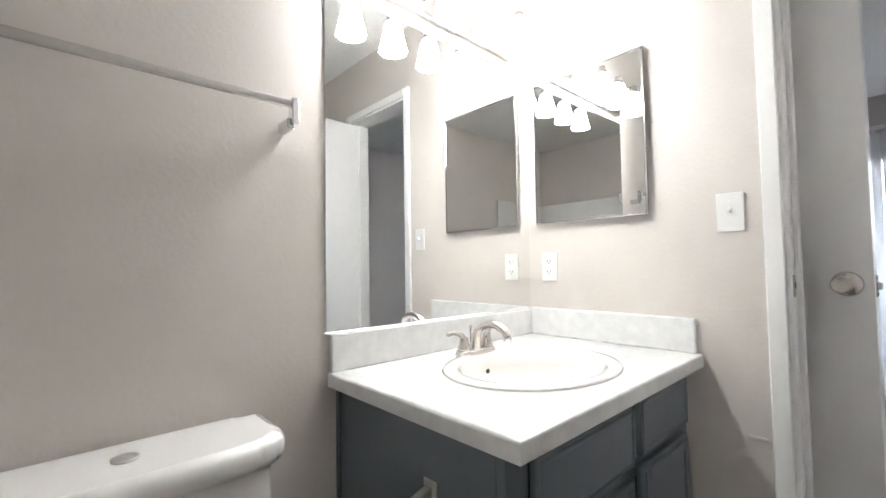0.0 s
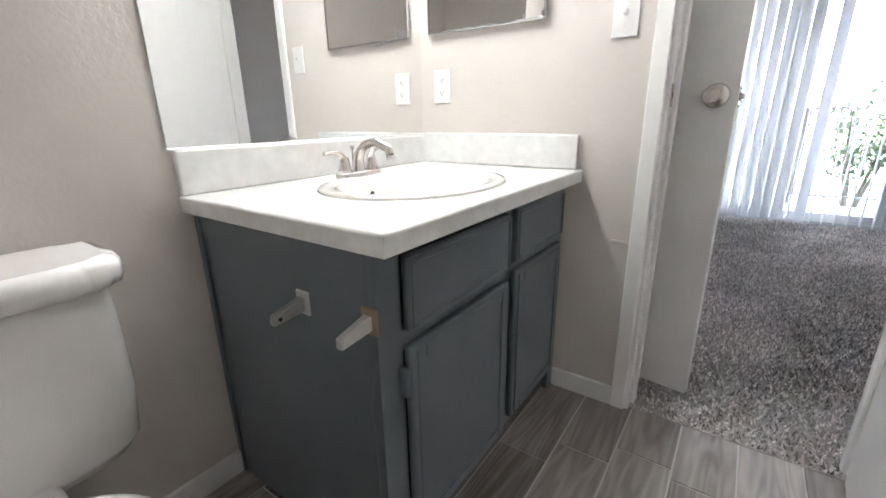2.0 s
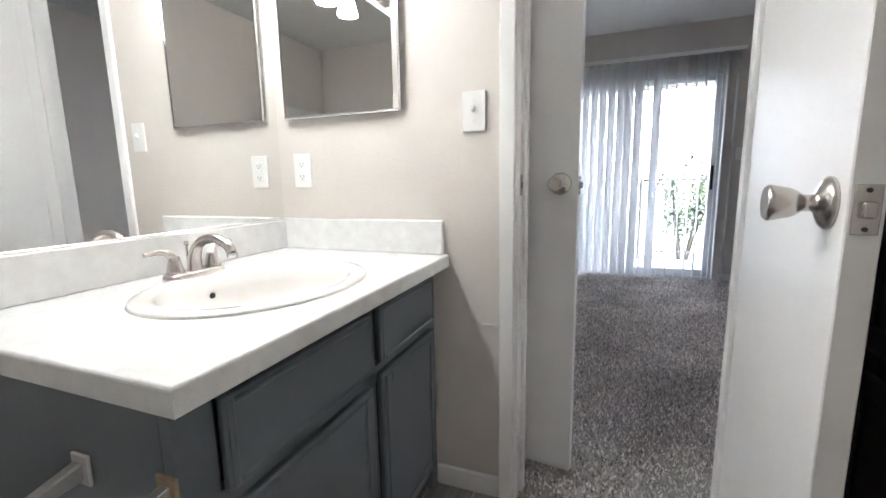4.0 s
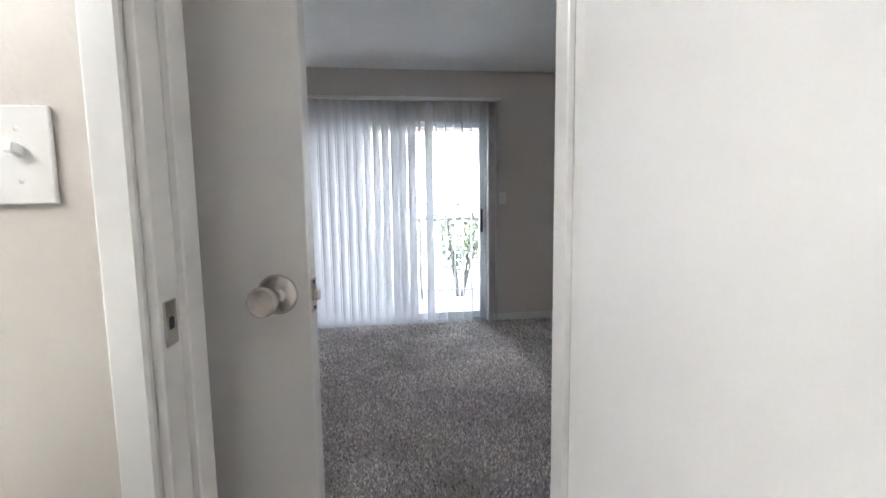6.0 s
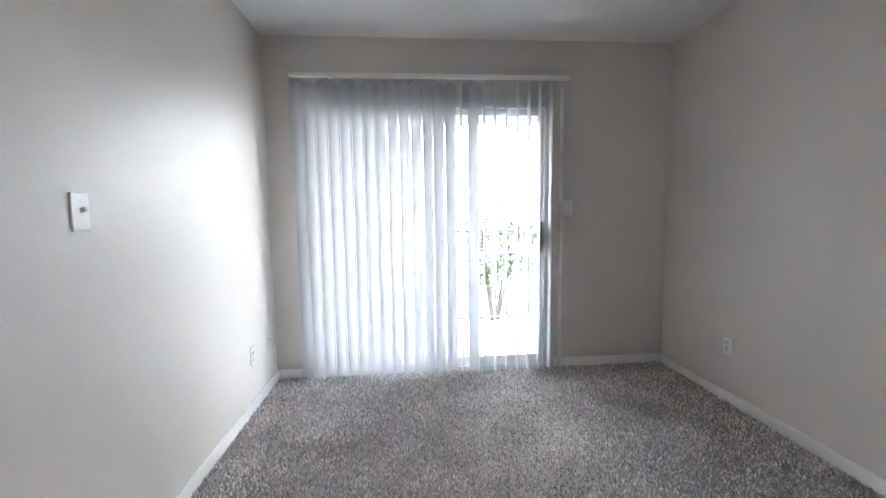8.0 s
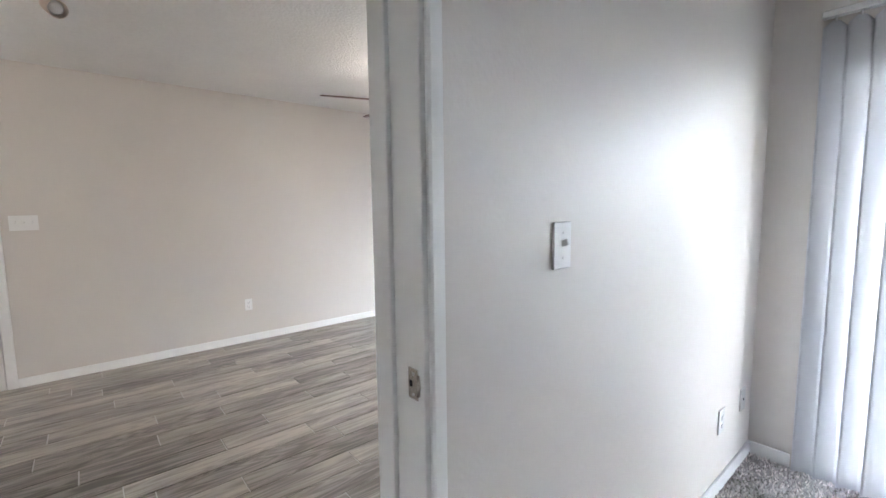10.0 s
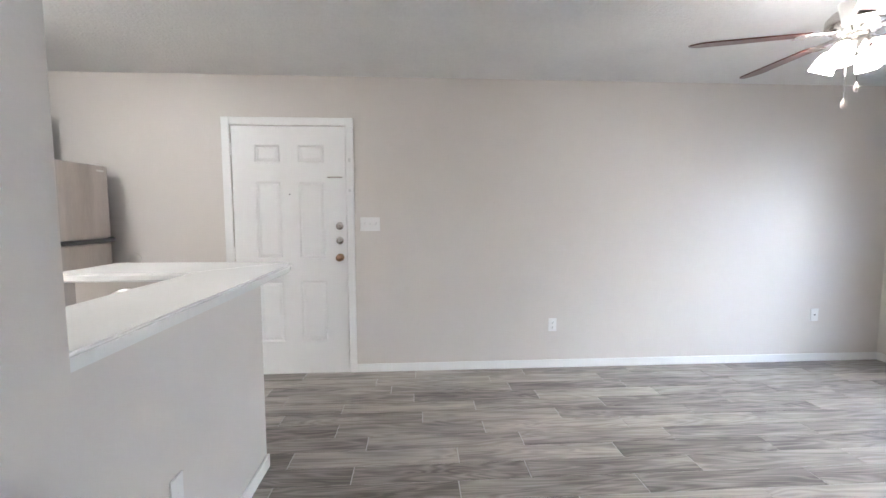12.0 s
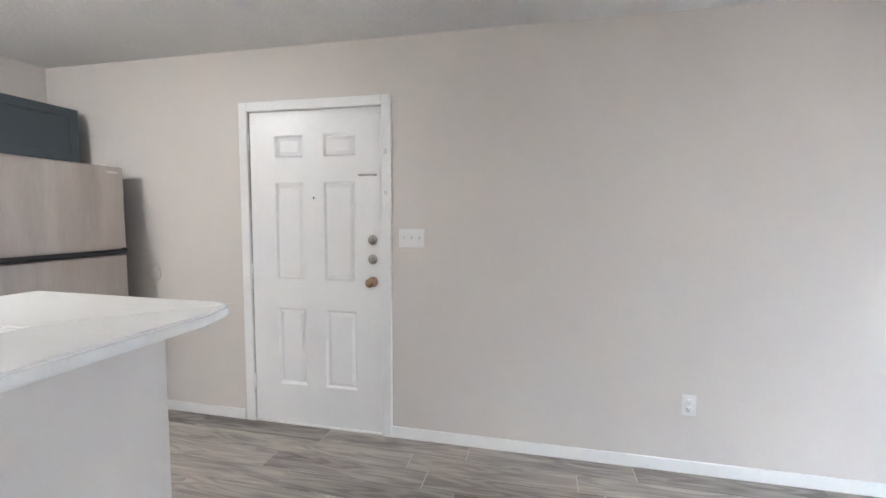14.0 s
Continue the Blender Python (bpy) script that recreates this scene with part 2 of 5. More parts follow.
def tube(points, rads, segs=12, bm=None):
    """A round bar through points, with a radius at each."""
    one = bmesh.new()
    pts = [Vector(p) for p in points]
    rings = []
    for i, p in enumerate(pts):
        d = (pts[min(i + 1, len(pts) - 1)] - pts[max(i - 1, 0)]).normalized()
        q = d.to_track_quat("Z", "Y").to_matrix()
        rad = rads[i] if isinstance(rads, (list, tuple)) else rads
        rings.append([one.verts.new(p + q @ Vector((rad * math.cos(2 * math.pi * k / segs), rad * math.sin(2 * math.pi * k / segs), 0))) for k in range(segs)])
    for a, b in zip(rings, rings[1:]):
        for i in range(segs):
            one.faces.new((a[i], a[(i + 1) % segs], b[(i + 1) % segs], b[i])).smooth = True
    one.faces.new(rings[0])
    one.faces.new(rings[-1])
    bmesh.ops.recalc_face_normals(one, faces=one.faces)
    return merge(bm, one)


def curve_points(ctrl, n=10):
    """Points along a smooth line through the given ones."""
    p = [Vector(c) for c in ctrl]
    out = []
    for i in range(len(p) - 1):
        a, b, c, d = p[max(i - 1, 0)], p[i], p[i + 1], p[min(i + 2, len(p) - 1)]
        for k in range(n):
            t = k / n
            out.append(0.5 * ((2 * b) + (c - a) * t + (2 * a - 5 * b + 4 * c - d) * t * t + (3 * b - a - 3 * c + d) * t ** 3))
    return out + [p[-1]]


def along(axis):
    """Turns z of a turned body onto an axis: 'x', '-x', 'y', '-y'."""
    return {"x": pose(0, 0, 0, 0, 90, 0), "-x": pose(0, 0, 0, 0, -90, 0), "y": pose(0, 0, 0, -90, 0, 0), "-y": pose(0, 0, 0, 90, 0, 0)}[axis]


def place(x, y, z, axis=None):
    return pose(x, y, z) @ (along(axis) if axis else Matrix.Identity(4))

# ---- shell: walls, floors, ceilings ----
H = 2.44
BX0, BX1, BY = -0.85, 2.12, 4.95          # bedroom faces
LX0, LX1, LY = -4.73, -1.01, 6.555        # living room faces
MX, MY = -0.905, 1.40                      # mirror wall, medicine cabinet wall
OX0, OX1 = -0.062, 0.525                   # bathroom doorway
DH = 2.05
SY0, SY1 = 1.80, 2.772                      # bedroom doorway


def opening_wall_y(y0, y1, x0, x1, o0, o1, oz0, oz1):
    """A wall across y with one opening from o0 to o1."""
    s = [((x0, y0, -0.02), (o0, y1, H)), ((o1, y0, -0.02), (x1, y1, H)), ((o0, y0, oz1), (o1, y1, H))]
    if oz0 > 0:
        s.append(((o0, y0, -0.02), (o1, y1, oz0)))
    return boxes(*s)


structure("wall_bath_north", opening_wall_y(MY, 1.52, -0.97, 1.10, OX0, OX1, 0, DH), WALL, "beige textured painted wall with a doorway", "wall")
structure("wall_bath_west", boxes(((-1.03, -1.50, -0.02), (MX, MY, H))), WALL, "beige textured painted wall behind the mirror", "wall")
structure("wall_bath_east", boxes(((0.98, -1.50, -0.02), (1.10, MY, H))), WALL, "beige painted bathroom wall", "wall")
structure("wall_bath_south", boxes(((-1.03, -1.62, -0.02), (1.10, -1.50, H))), WALL, "beige painted bathroom wall behind the tub", "wall")
structure("wall_bed_west", boxes(((LX1, SY1, -0.02), (BX0, BY, H)), ((LX1, 1.52, -0.02), (BX0, SY0, H)), ((LX1, SY0, DH), (BX0, SY1, H))), WALL, "beige semi-gloss wall with a doorway", "wall")
structure("wall_bed_east", boxes(((BX1, 1.40, -0.02), (BX1 + 0.12, BY, H))), WALL, "beige painted bedroom wall", "wall")
structure("wall_bed_south", boxes(((1.10, 1.40, -0.02), (BX1, 1.52, H))), WALL, "beige painted bedroom wall", "wall")
PX0, PX1, PZ = -0.62, 1.19, 2.00
structure("wall_bed_north", opening_wall_y(BY, BY + 0.15, LX1, BX1 + 0.12, PX0, PX1, 0, PZ), WALL, "beige painted wall around the patio door", "wall")
structure("wall_front", boxes(((LX0 - 0.12, -0.80, -0.02), (LX0, 0.86, H)), ((LX0 - 0.12, 1.775, -0.02), (LX0, LY, H)), ((LX0 - 0.12, 0.86, 2.05), (LX0, 1.775, H))), WALL, "long beige painted wall with the front door", "wall")
WX0, WX1, WZ0, WZ1 = -3.79, -2.50, 0.31, 2.02
structure("wall_living_north", opening_wall_y(LY, LY + 0.15, LX0 - 0.12, LX1, WX0, WX1, WZ0, WZ1), WALL, "beige painted wall around the window", "wall")
structure("wall_living_east", boxes(((LX1, BY + 0.15, -0.02), (LX1 + 0.12, LY + 0.15, H))), WALL, "beige painted wall", "wall")
CX, CY = -1.85, 1.82
structure("wall_closet", boxes(((CX, 1.40, -0.02), (LX1, CY, H)), ((CX, -0.80, -0.02), (-1.73, 1.40, H))), WALL, "beige painted wall of the utility closet", "wall")
structure("wall_kitchen_south", boxes(((LX0 - 0.12, -0.92, -0.02), (-1.73, -0.80, H))), WALL, "beige painted kitchen wall", "wall")

structure("ceiling", boxes(((-1.03, -1.62, H), (1.10, 1.52, H + 0.1)), ((LX1, 1.52, H), (BX1 + 0.12, BY + 0.15, H + 0.1)), ((LX0 - 0.12, -0.92, H), (LX1, LY + 0.15, H + 0.1))), CEIL, "white ceiling with a stippled texture", "ceiling")
structure("floor", boxes(((LX0 - 0.12, -1.62, -0.14), (1.10, 1.42, -0.003)), ((LX0 - 0.12, 1.42, -0.14), (-0.90, LY + 0.15, -0.003))), GROUT, "pale grout bed under wood-look floor tiles", "floor")


# ---- trim ----
def baseboard(lo, hi):
    """A rounded white skirting between two corners on plan."""
    x0, x1, y0, y1 = min(lo[0], hi[0]), max(lo[0], hi[0]), min(lo[1], hi[1]), max(lo[1], hi[1])
    return rbox((x0, y0, 0.0), (x1, y1, 0.072), 0.005)


BT = 0.013
for a, b in (((OX0 - 0.045, MY - BT), (-0.32, MY)), ((MX, -0.65), (MX + BT, 0.52)), ((0.57, MY - BT), (0.98, MY)),
             ((BX0, SY1 + 0.034), (BX0 + BT, BY)), ((BX0 + BT, BY - BT), (PX0 - 0.05, BY)), ((PX1 + 0.05, BY - BT), (BX1, BY)),
             ((BX1 - BT, 1.52), (BX1, BY - BT)), ((0.57, 1.52), (BX1 - BT, 1.52 + BT)),
             ((LX0, 1.835), (LX0 + BT, LY)), ((LX0, 0.05), (LX0 + BT, 0.785)), ((LX0 + BT, LY - BT), (LX1, LY)), ((LX1 - BT, SY1 + 0.07), (LX1, LY - BT)),
             ((CX, CY), (-1.14, CY + BT)), ((CX - BT, 1.56), (CX, CY + BT))):
    structure("baseboard", baseboard(a, b), TRIM, "white painted baseboard", "baseboard")


def casing_y(name, y, out, x0, x1, top, w=0.068, t=0.016):
    """Door casing on a wall across y; out is the side it stands proud of."""
    ya, yb = sorted((y, y + out * t))
    bm = boxes(((x0 - w, ya, 0), (x0, yb, top + w)), ((x1, ya, 0), (x1 + w, yb, top + w)), ((x0, ya, top), (x1, yb, top + w)), r=0.004)
    return structure(name, bm, TRIM, "white painted door casing", "door casing")


def casing_x(name, x, out, y0, y1, top, w=0.068, t=0.016):
    xa, xb = sorted((x, x + out * t))
    bm = boxes(((xa, y0 - w, 0), (xb, y0, top + w)), ((xa, y1, 0), (xb, y1 + w, top + w)), ((xa, y0, top), (xb, y1, top + w)), r=0.004)
    return structure(name, bm, TRIM, "white painted door casing", "door casing")


casing_y("trim_bath_door", MY, -1, OX0, OX1, DH, w=0.045)
casing_y("trim_bath_door_bedroom_side", 1.52, 1, OX0 - 0.008, OX1 + 0.008, DH, w=0.045)
casing_x("trim_bed_door", BX0, 1, SY0, SY1, DH, w=0.034)
casing_x("trim_bed_door_living_side", LX1, -1, SY0 + 0.03, SY1 + 0.01, DH, w=0.06)
casing_x("trim_front_door", LX0, 1, 0.86, 1.775, 2.05, w=0.062)
# jamb linings with door stops
structure("jamb_bath_door", boxes(((OX0 - 0.001, MY - 0.004, 0), (OX0 + 0.012, 1.524, DH)), ((OX1 - 0.012, MY - 0.004, 0), (OX1 + 0.001, 1.524, DH)), ((OX0 + 0.012, MY - 0.004, DH - 0.012), (OX1 - 0.012, 1.524, DH + 0.001)),
                              ((OX0 + 0.012, 1.445, 0), (OX0 + 0.024, 1.48, DH - 0.012)), ((OX1 - 0.024, 1.445, 0), (OX1 - 0.012, 1.48, DH - 0.012)), r=0.002), TRIM, "white painted door jamb", "door jamb")
structure("jamb_bed_door", boxes(((LX1 - 0.004, SY1 - 0.012, 0), (BX0 + 0.004, SY1 + 0.001, DH)), ((LX1 - 0.004, SY0 - 0.001, 0), (BX0 + 0.004, SY0 + 0.012, DH)), ((LX1 - 0.004, SY0 + 0.012, DH - 0.012), (BX0 + 0.004, SY1 - 0.012, DH + 0.001)),
                             ((-0.975, SY1 - 0.024, 0), (-0.935, SY1 - 0.012, DH - 0.012)), r=0.002), TRIM, "white painted door jamb", "door jamb")


def strike_plate(x, y, z, normal):
    t = thing("strike_plate", (x, y, z), "small nickel strike plate let into the white jamb", "strike plate")
    if normal == "x":
        part("plate", rbox((x, y - 0.015, z - 0.03), (x + 0.003, y + 0.015, z + 0.03), 0.001, 1), NICK, t)
        part("latch_hole", rbox((x + 0.0025, y - 0.006, z - 0.008), (x + 0.0035, y + 0.005, z + 0.008)), SLOT, t)
    else:
        part("plate", rbox((x - 0.015, y - 0.003, z - 0.03), (x + 0.015, y, z + 0.03), 0.001, 1), NICK, t)
        part("lip", tube([(x + 0.016, y - 0.002, z - 0.02), (x + 0.019, y - 0.001, z), (x + 0.016, y - 0.002, z + 0.02)], 0.0035, 8), NICK, t)
        part("latch_hole", rbox((x - 0.010, y - 0.0035, z - 0.006), (x - 0.002, y - 0.0025, z + 0.006)), SLOT, t)
        for dz in (-0.02, 0.02):
            part("screw", lathe([(0.0035, 0), (0.003, 0.001), (0, 0.0015)], place(x + 0.002, y - 0.003, z + dz, "-y"), 8), CHROME_D, t)


strike_plate(OX0 + 0.012, 1.42, 1.012, "x")
strike_plate(-0.878, SY1 - 0.012, 1.008, "y")


# ---- doors ----
KNOB = [(0.0, 0.0), (0.034, 0.0), (0.035, 0.004), (0.030, 0.009), (0.018, 0.014), (0.011, 0.017), (0.011, 0.030), (0.014, 0.032), (0.019, 0.040), (0.024, 0.062), (0.0245, 0.066), (0.021, 0.070), (0.019, 0.0695), (0.0, 0.066)]


def flush_door(name, width, hinge, angle, label, thick=0.035, knob_z=1.012):
    """A flat slab door with a knob on each face and a latch; x runs from hinge to latch edge."""
    d = thing(name, (0, 0, 0), label, "door")
    part("slab", rbox((0, -thick / 2, 0.012), (width, thick / 2, 2.03), 0.002, 1), DOORW, d)
    for side, axis in ((-1, "-y"), (1, "y")):
        part("knob", lathe(KNOB, place(width - 0.055, side * thick / 2, knob_z, axis)), NICK, d, "brushed nickel door knob")
    latch = part("latch_plate", rbox((width - 0.001, -0.013, knob_z - 0.035), (width + 0.002, 0.013, knob_z + 0.025), 0.001, 1), NICK, d)
    b = part("latch_bolt", rbox((width, -0.007, knob_z - 0.015), (width + 0.012, 0.007, knob_z + 0.005), 0.003, 2), NICK, latch)
    part("screw", lathe([(0.003, 0), (0.003, 0.0012), (0, 0.0015)], place(width + 0.0018, 0, knob_z + 0.018, "x"), 8), SLOT, latch)
    part("screw", lathe([(0.003, 0), (0.003, 0.0012), (0, 0.0015)], place(width + 0.0018, 0, knob_z - 0.028, "x"), 8), SLOT, latch)
    for z in (0.2, 1.05, 1.85):
        part("hinge", lathe([(0.004, -0.04), (0.004, 0.04)], pose(-0.004, thick / 2, z), 10), TRIM, d)
    d.matrix_basis = pose(hinge[0], hinge[1], hinge[2], 0, 0, angle)
    return d


def turn_to(a, b):
    return math.degrees(math.atan2(b[1] - a[1], b[0] - a[0]))


d1 = flush_door("door_1", 0.577, (0.518, 1.390, 0), turn_to((0.518, 1.390), (0.467, 0.815)), "open white flush bathroom door with nickel knobs", knob_z=0.990)
d2 = flush_door("door_2", 0.925, (-0.815, 1.72, 0), turn_to((-0.815, 1.72), (0.104, 1.597)), "open white flush bedroom door with nickel knobs")
d1["kind"] = d2["kind"] = "structure"


def panel_door():
    """The six-panel front door with its locks, hinges and viewer."""
    x = LX0 - 0.003
    d = tagged(thing("door_3", (x, 1.32, 0), "closed white six-panel front door with brass locks", "door"), kind="structure")
    y0, y1, z0, z1 = 0.866, 1.769, 0.012, 2.045
    part("slab", rbox((x - 0.04, y0, z0), (x - 0.016, y1, z1), 0.001, 1), DOORW, d)
    cols = ((1.045, 1.245), (1.385, 1.598))
    rows = ((0.275, 0.785), (0.975, 1.60), (1.755, 1.895))
    frame_bm = bmesh.new()
    ys = [y0, cols[0][0], cols[0][1], cols[1][0], cols[1][1], y1]
    zs = [z0, rows[0][0], rows[0][1], rows[1][0], rows[1][1], rows[2][0], rows[2][1], z1]
    for i in (0, 2, 4):
        rbox((x - 0.017, ys[i], z0), (x, ys[i + 1], z1), 0.0, 1, frame_bm)
    for j in (0, 2, 4, 6):
        for c in cols:
            rbox((x - 0.017, c[0], zs[j]), (x, c[1], zs[j + 1]), 0.0, 1, frame_bm)
    part("door_face", frame_bm, DOORW, d)
    for c in cols:
        for r in rows:
            bm = bmesh.new()
            a = 0.036
            o = [bm.verts.new((x - 0.001, yy, zz)) for yy, zz in ((c[0], r[0]), (c[1], r[0]), (c[1], r[1]), (c[0], r[1]))]
            m1 = [bm.verts.new((x - 0.0115, yy, zz)) for yy, zz in ((c[0] + 0.014, r[0] + 0.014), (c[1] - 0.014, r[0] + 0.014), (c[1] - 0.014, r[1] - 0.014), (c[0] + 0.014, r[1] - 0.014))]
            m2 = [bm.verts.new((x - 0.003, yy, zz)) for yy, zz in ((c[0] + a, r[0] + a), (c[1] - a, r[0] + a), (c[1] - a, r[1] - a), (c[0] + a, r[1] - a))]
            for p, q in ((o, m1), (m1, m2)):
                for k in range(4):
                    bm.faces.new((p[k], p[(k + 1) % 4], q[(k + 1) % 4], q[k]))
            bm.faces.new(m2)
            bmesh.ops.recalc_face_normals(bm, faces=bm.faces)
            part("door_panel", bm, DOORW, d)
    yk = 1.712
    for z in (1.24, 1.12):
        rose = part("deadbolt", lathe([(0, 0), (0.030, 0), (0.031, 0.006), (0.026, 0.014), (0.012, 0.016), (0, 0.016)], place(x, yk, z, "x")), NICK, d, "round deadbolt with a thumb turn")
        part("thumb_turn", rbox((x + 0.014, yk - 0.005, z - 0.016), (x + 0.026, yk + 0.005, z + 0.016), 0.003), NICK, rose)
    part("knob", lathe([(0, 0), (0.032, 0), (0.032, 0.005), (0.016, 0.012), (0.012, 0.03), (0.022, 0.038), (0.029, 0.052), (0.027, 0.066), (0.012, 0.072), (0, 0.072)], place(x, yk, 0.98, "x")), BRASS, d, "antique brass door knob")
    for z in (0.28, 1.02, 1.86):
        part("hinge", rbox((x - 0.002, 0.852, z - 0.05), (x + 0.012, 0.868, z + 0.05), 0.003), TRIM, d)
    part("viewer", lathe([(0, 0), (0.006, 0), (0.005, 0.003), (0, 0.003)], place(x, 1.315, 1.50, "x"), 10), SLOT, d)
    chain = part("chain_plate", rbox((x, 1.62, 1.633), (x + 0.004, 1.74, 1.643), 0.001), NICK, d)
    for yy in (1.625, 1.735):
        part("screw", lathe([(0.006, 0), (0.004, 0.006), (0, 0.007)], place(x + 0.003, yy, 1.638, "x"), 8), NICK, chain)
    return d


panel_door()
for z, h in ((1.76, 0.03), (1.52, 0.02)):
    solid("latch_remnant", rbox((LX0 + 0.0155, 1.792, z), (LX0 + 0.018, 1.812, z + h), 0.001, 1), CHROME_D, "small leftover metal chain-lock plate on the door casing", "hardware")
# Unseen block, added to keep outside light from leaking round the door slab.
structure("door_light_stop", rbox((LX0 - 0.118, 0.861, 0.0), (LX0 - 0.056, 1.774, 2.049)), TRIM, "unseen filler behind the front door that stops outside light", "door jamb")
structure("threshold", rbox((LX0 - 0.10, 0.86, 0.0), (LX0 + 0.004, 1.775, 0.014), 0.004), TRIM, "white door threshold", "threshold")


# ---- wall plates ----
def plate_on(kind, axis, x, y, z, gangs=1, label=""):
    """A switch or socket plate; axis is the way it faces."""
    w = 0.07 + 0.046 * (gangs - 1)
    t = thing("light_switch" if kind == "switch" else "wall_outlet", (0, 0, 0), label or ("white toggle light switch on the wall" if kind == "switch" else "white duplex wall outlet"), "light switch" if kind == "switch" else "outlet", "wall plates")
    part("cover_plate", rbox((-w / 2, 0, -0.057), (w / 2, 0.007, 0.057), 0.002), PLATE, t)
    for g in range(gangs):
        gx = (g - (gangs - 1) / 2) * 0.046
        if kind == "switch":
            part("toggle", rbox((gx - 0.005, 0.004, -0.005), (gx + 0.005, 0.023, 0.009), 0.002, 1, m=pose(0, 0, 0, 18, 0, 0)), PLATE, t)
        elif kind == "outlet":
            for dz in (-0.02, 0.02):
                s = part("socket", lathe([(0.0165, 0.0), (0.0165, 0.0075), (0, 0.0075)], place(gx, 0, dz, "y"), 20), PLATE, t)
                for dx in (-0.0065, 0.0065):
                    part("slot", rbox((gx + dx - 0.001, 0.007, dz - 0.001), (gx + dx + 0.001, 0.0082, dz + 0.007)), SLOT, s)
                part("slot", rbox((gx - 0.002, 0.007, dz - 0.009), (gx + 0.002, 0.0082, dz - 0.005)), SLOT, s)
        elif kind == "gfci":
            face = part("receptacle", rbox((gx - 0.0165, 0.004, -0.0335), (gx + 0.0165, 0.0085, 0.0335), 0.0015, 1), PLATE, t)
            for dz in (-0.021, 0.021):
                for dx in (-0.0065, 0.0065):
                    part("slot", rbox((gx + dx - 0.001, 0.008, dz - 0.002), (gx + dx + 0.001, 0.0092, dz + 0.006)), SLOT, face)
                part("slot", rbox((gx - 0.002, 0.008, dz - 0.009), (gx + 0.002, 0.0092, dz - 0.005)), SLOT, face)
            for dz in (-0.0045, 0.0045):
                part("button", rbox((gx - 0.007, 0.008, dz - 0.003), (gx + 0.007, 0.0098, dz + 0.003), 0.0008, 1), PLATE, face)
        elif kind == "jack":
            part("jack", rbox((gx - 0.006, 0.004, -0.006), (gx + 0.006, 0.009, 0.006), 0.001, 1), SLOT, t)
        for dz in ((-0.03, 0.03) if kind == "switch" else (-0.048, 0.048) if kind == "gfci" else (0.0,)):
            part("screw", lathe([(0.003, 0), (0.003, 0.0075), (0, 0.008)], place(gx, 0, dz, "y"), 8), PLATE, t)
    t.matrix_basis = pose(x, y, z, 0, 0, {"y": 0, "-y": 180, "x": -90, "-x": 90}[axis])
    return t


plate_on("switch", "-y", -0.185, MY, 1.225)
plate_on("gfci", "-y", -0.804, MY, 1.071, label="white GFCI outlet above the vanity backsplash")
plate_on("switch", "x", BX0, 3.187, 1.243, label="white switch plate with a dark surround on the wall")
plate_on("outlet", "x", BX0, 4.47, 0.345)
plate_on("jack", "x", BX0, 4.79, 0.350, label="white cable jack plate low on the wall")
plate_on("outlet", "-x", BX1, 4.26, 0.355)
plate_on("switch", "-y", 1.337, BY, 1.232, label="white light switch beside the patio door")
plate_on("switch", "x", LX0, 1.962, 1.255, 3, "white triple toggle switch beside the front door")
plate_on("outlet", "x", LX0, 3.515, 0.380)
plate_on("jack", "x", LX0, 5.92, 0.427, label="small white cable jack plate on the wall")
plate_on("outlet", "-y", -4.26, LY, 0.42)

# ---- bathroom ----
VY0 = 0.512


def vanity_front(parent, y0, y1, z0, z1, name, label):
    """A drawer front or door with a raised border and a sunk centre."""
    x = -0.325
    f = part(name, rbox((x, y0, z0), (x + 0.018, y1, z1), 0.005), VAN, parent, label)
    b = 0.042 if name == "door" else 0.016
    bm = bmesh.new()
    for lo, hi in (((y0 + b * 0.3, z0 + b * 0.3), (y0 + b, z1 - b * 0.3)), ((y1 - b, z0 + b * 0.3), (y1 - b * 0.3, z1 - b * 0.3)), ((y0 + b, z0 + b * 0.3), (y1 - b, z0 + b)), ((y0 + b, z1 - b), (y1 - b, z1 - b * 0.3))):
        rbox((x + 0.017, lo[0], lo[1]), (x + 0.0235, hi[0], hi[1]), 0.003, 1, bm)
    part("moulding", bm, VAN, f)
    return f


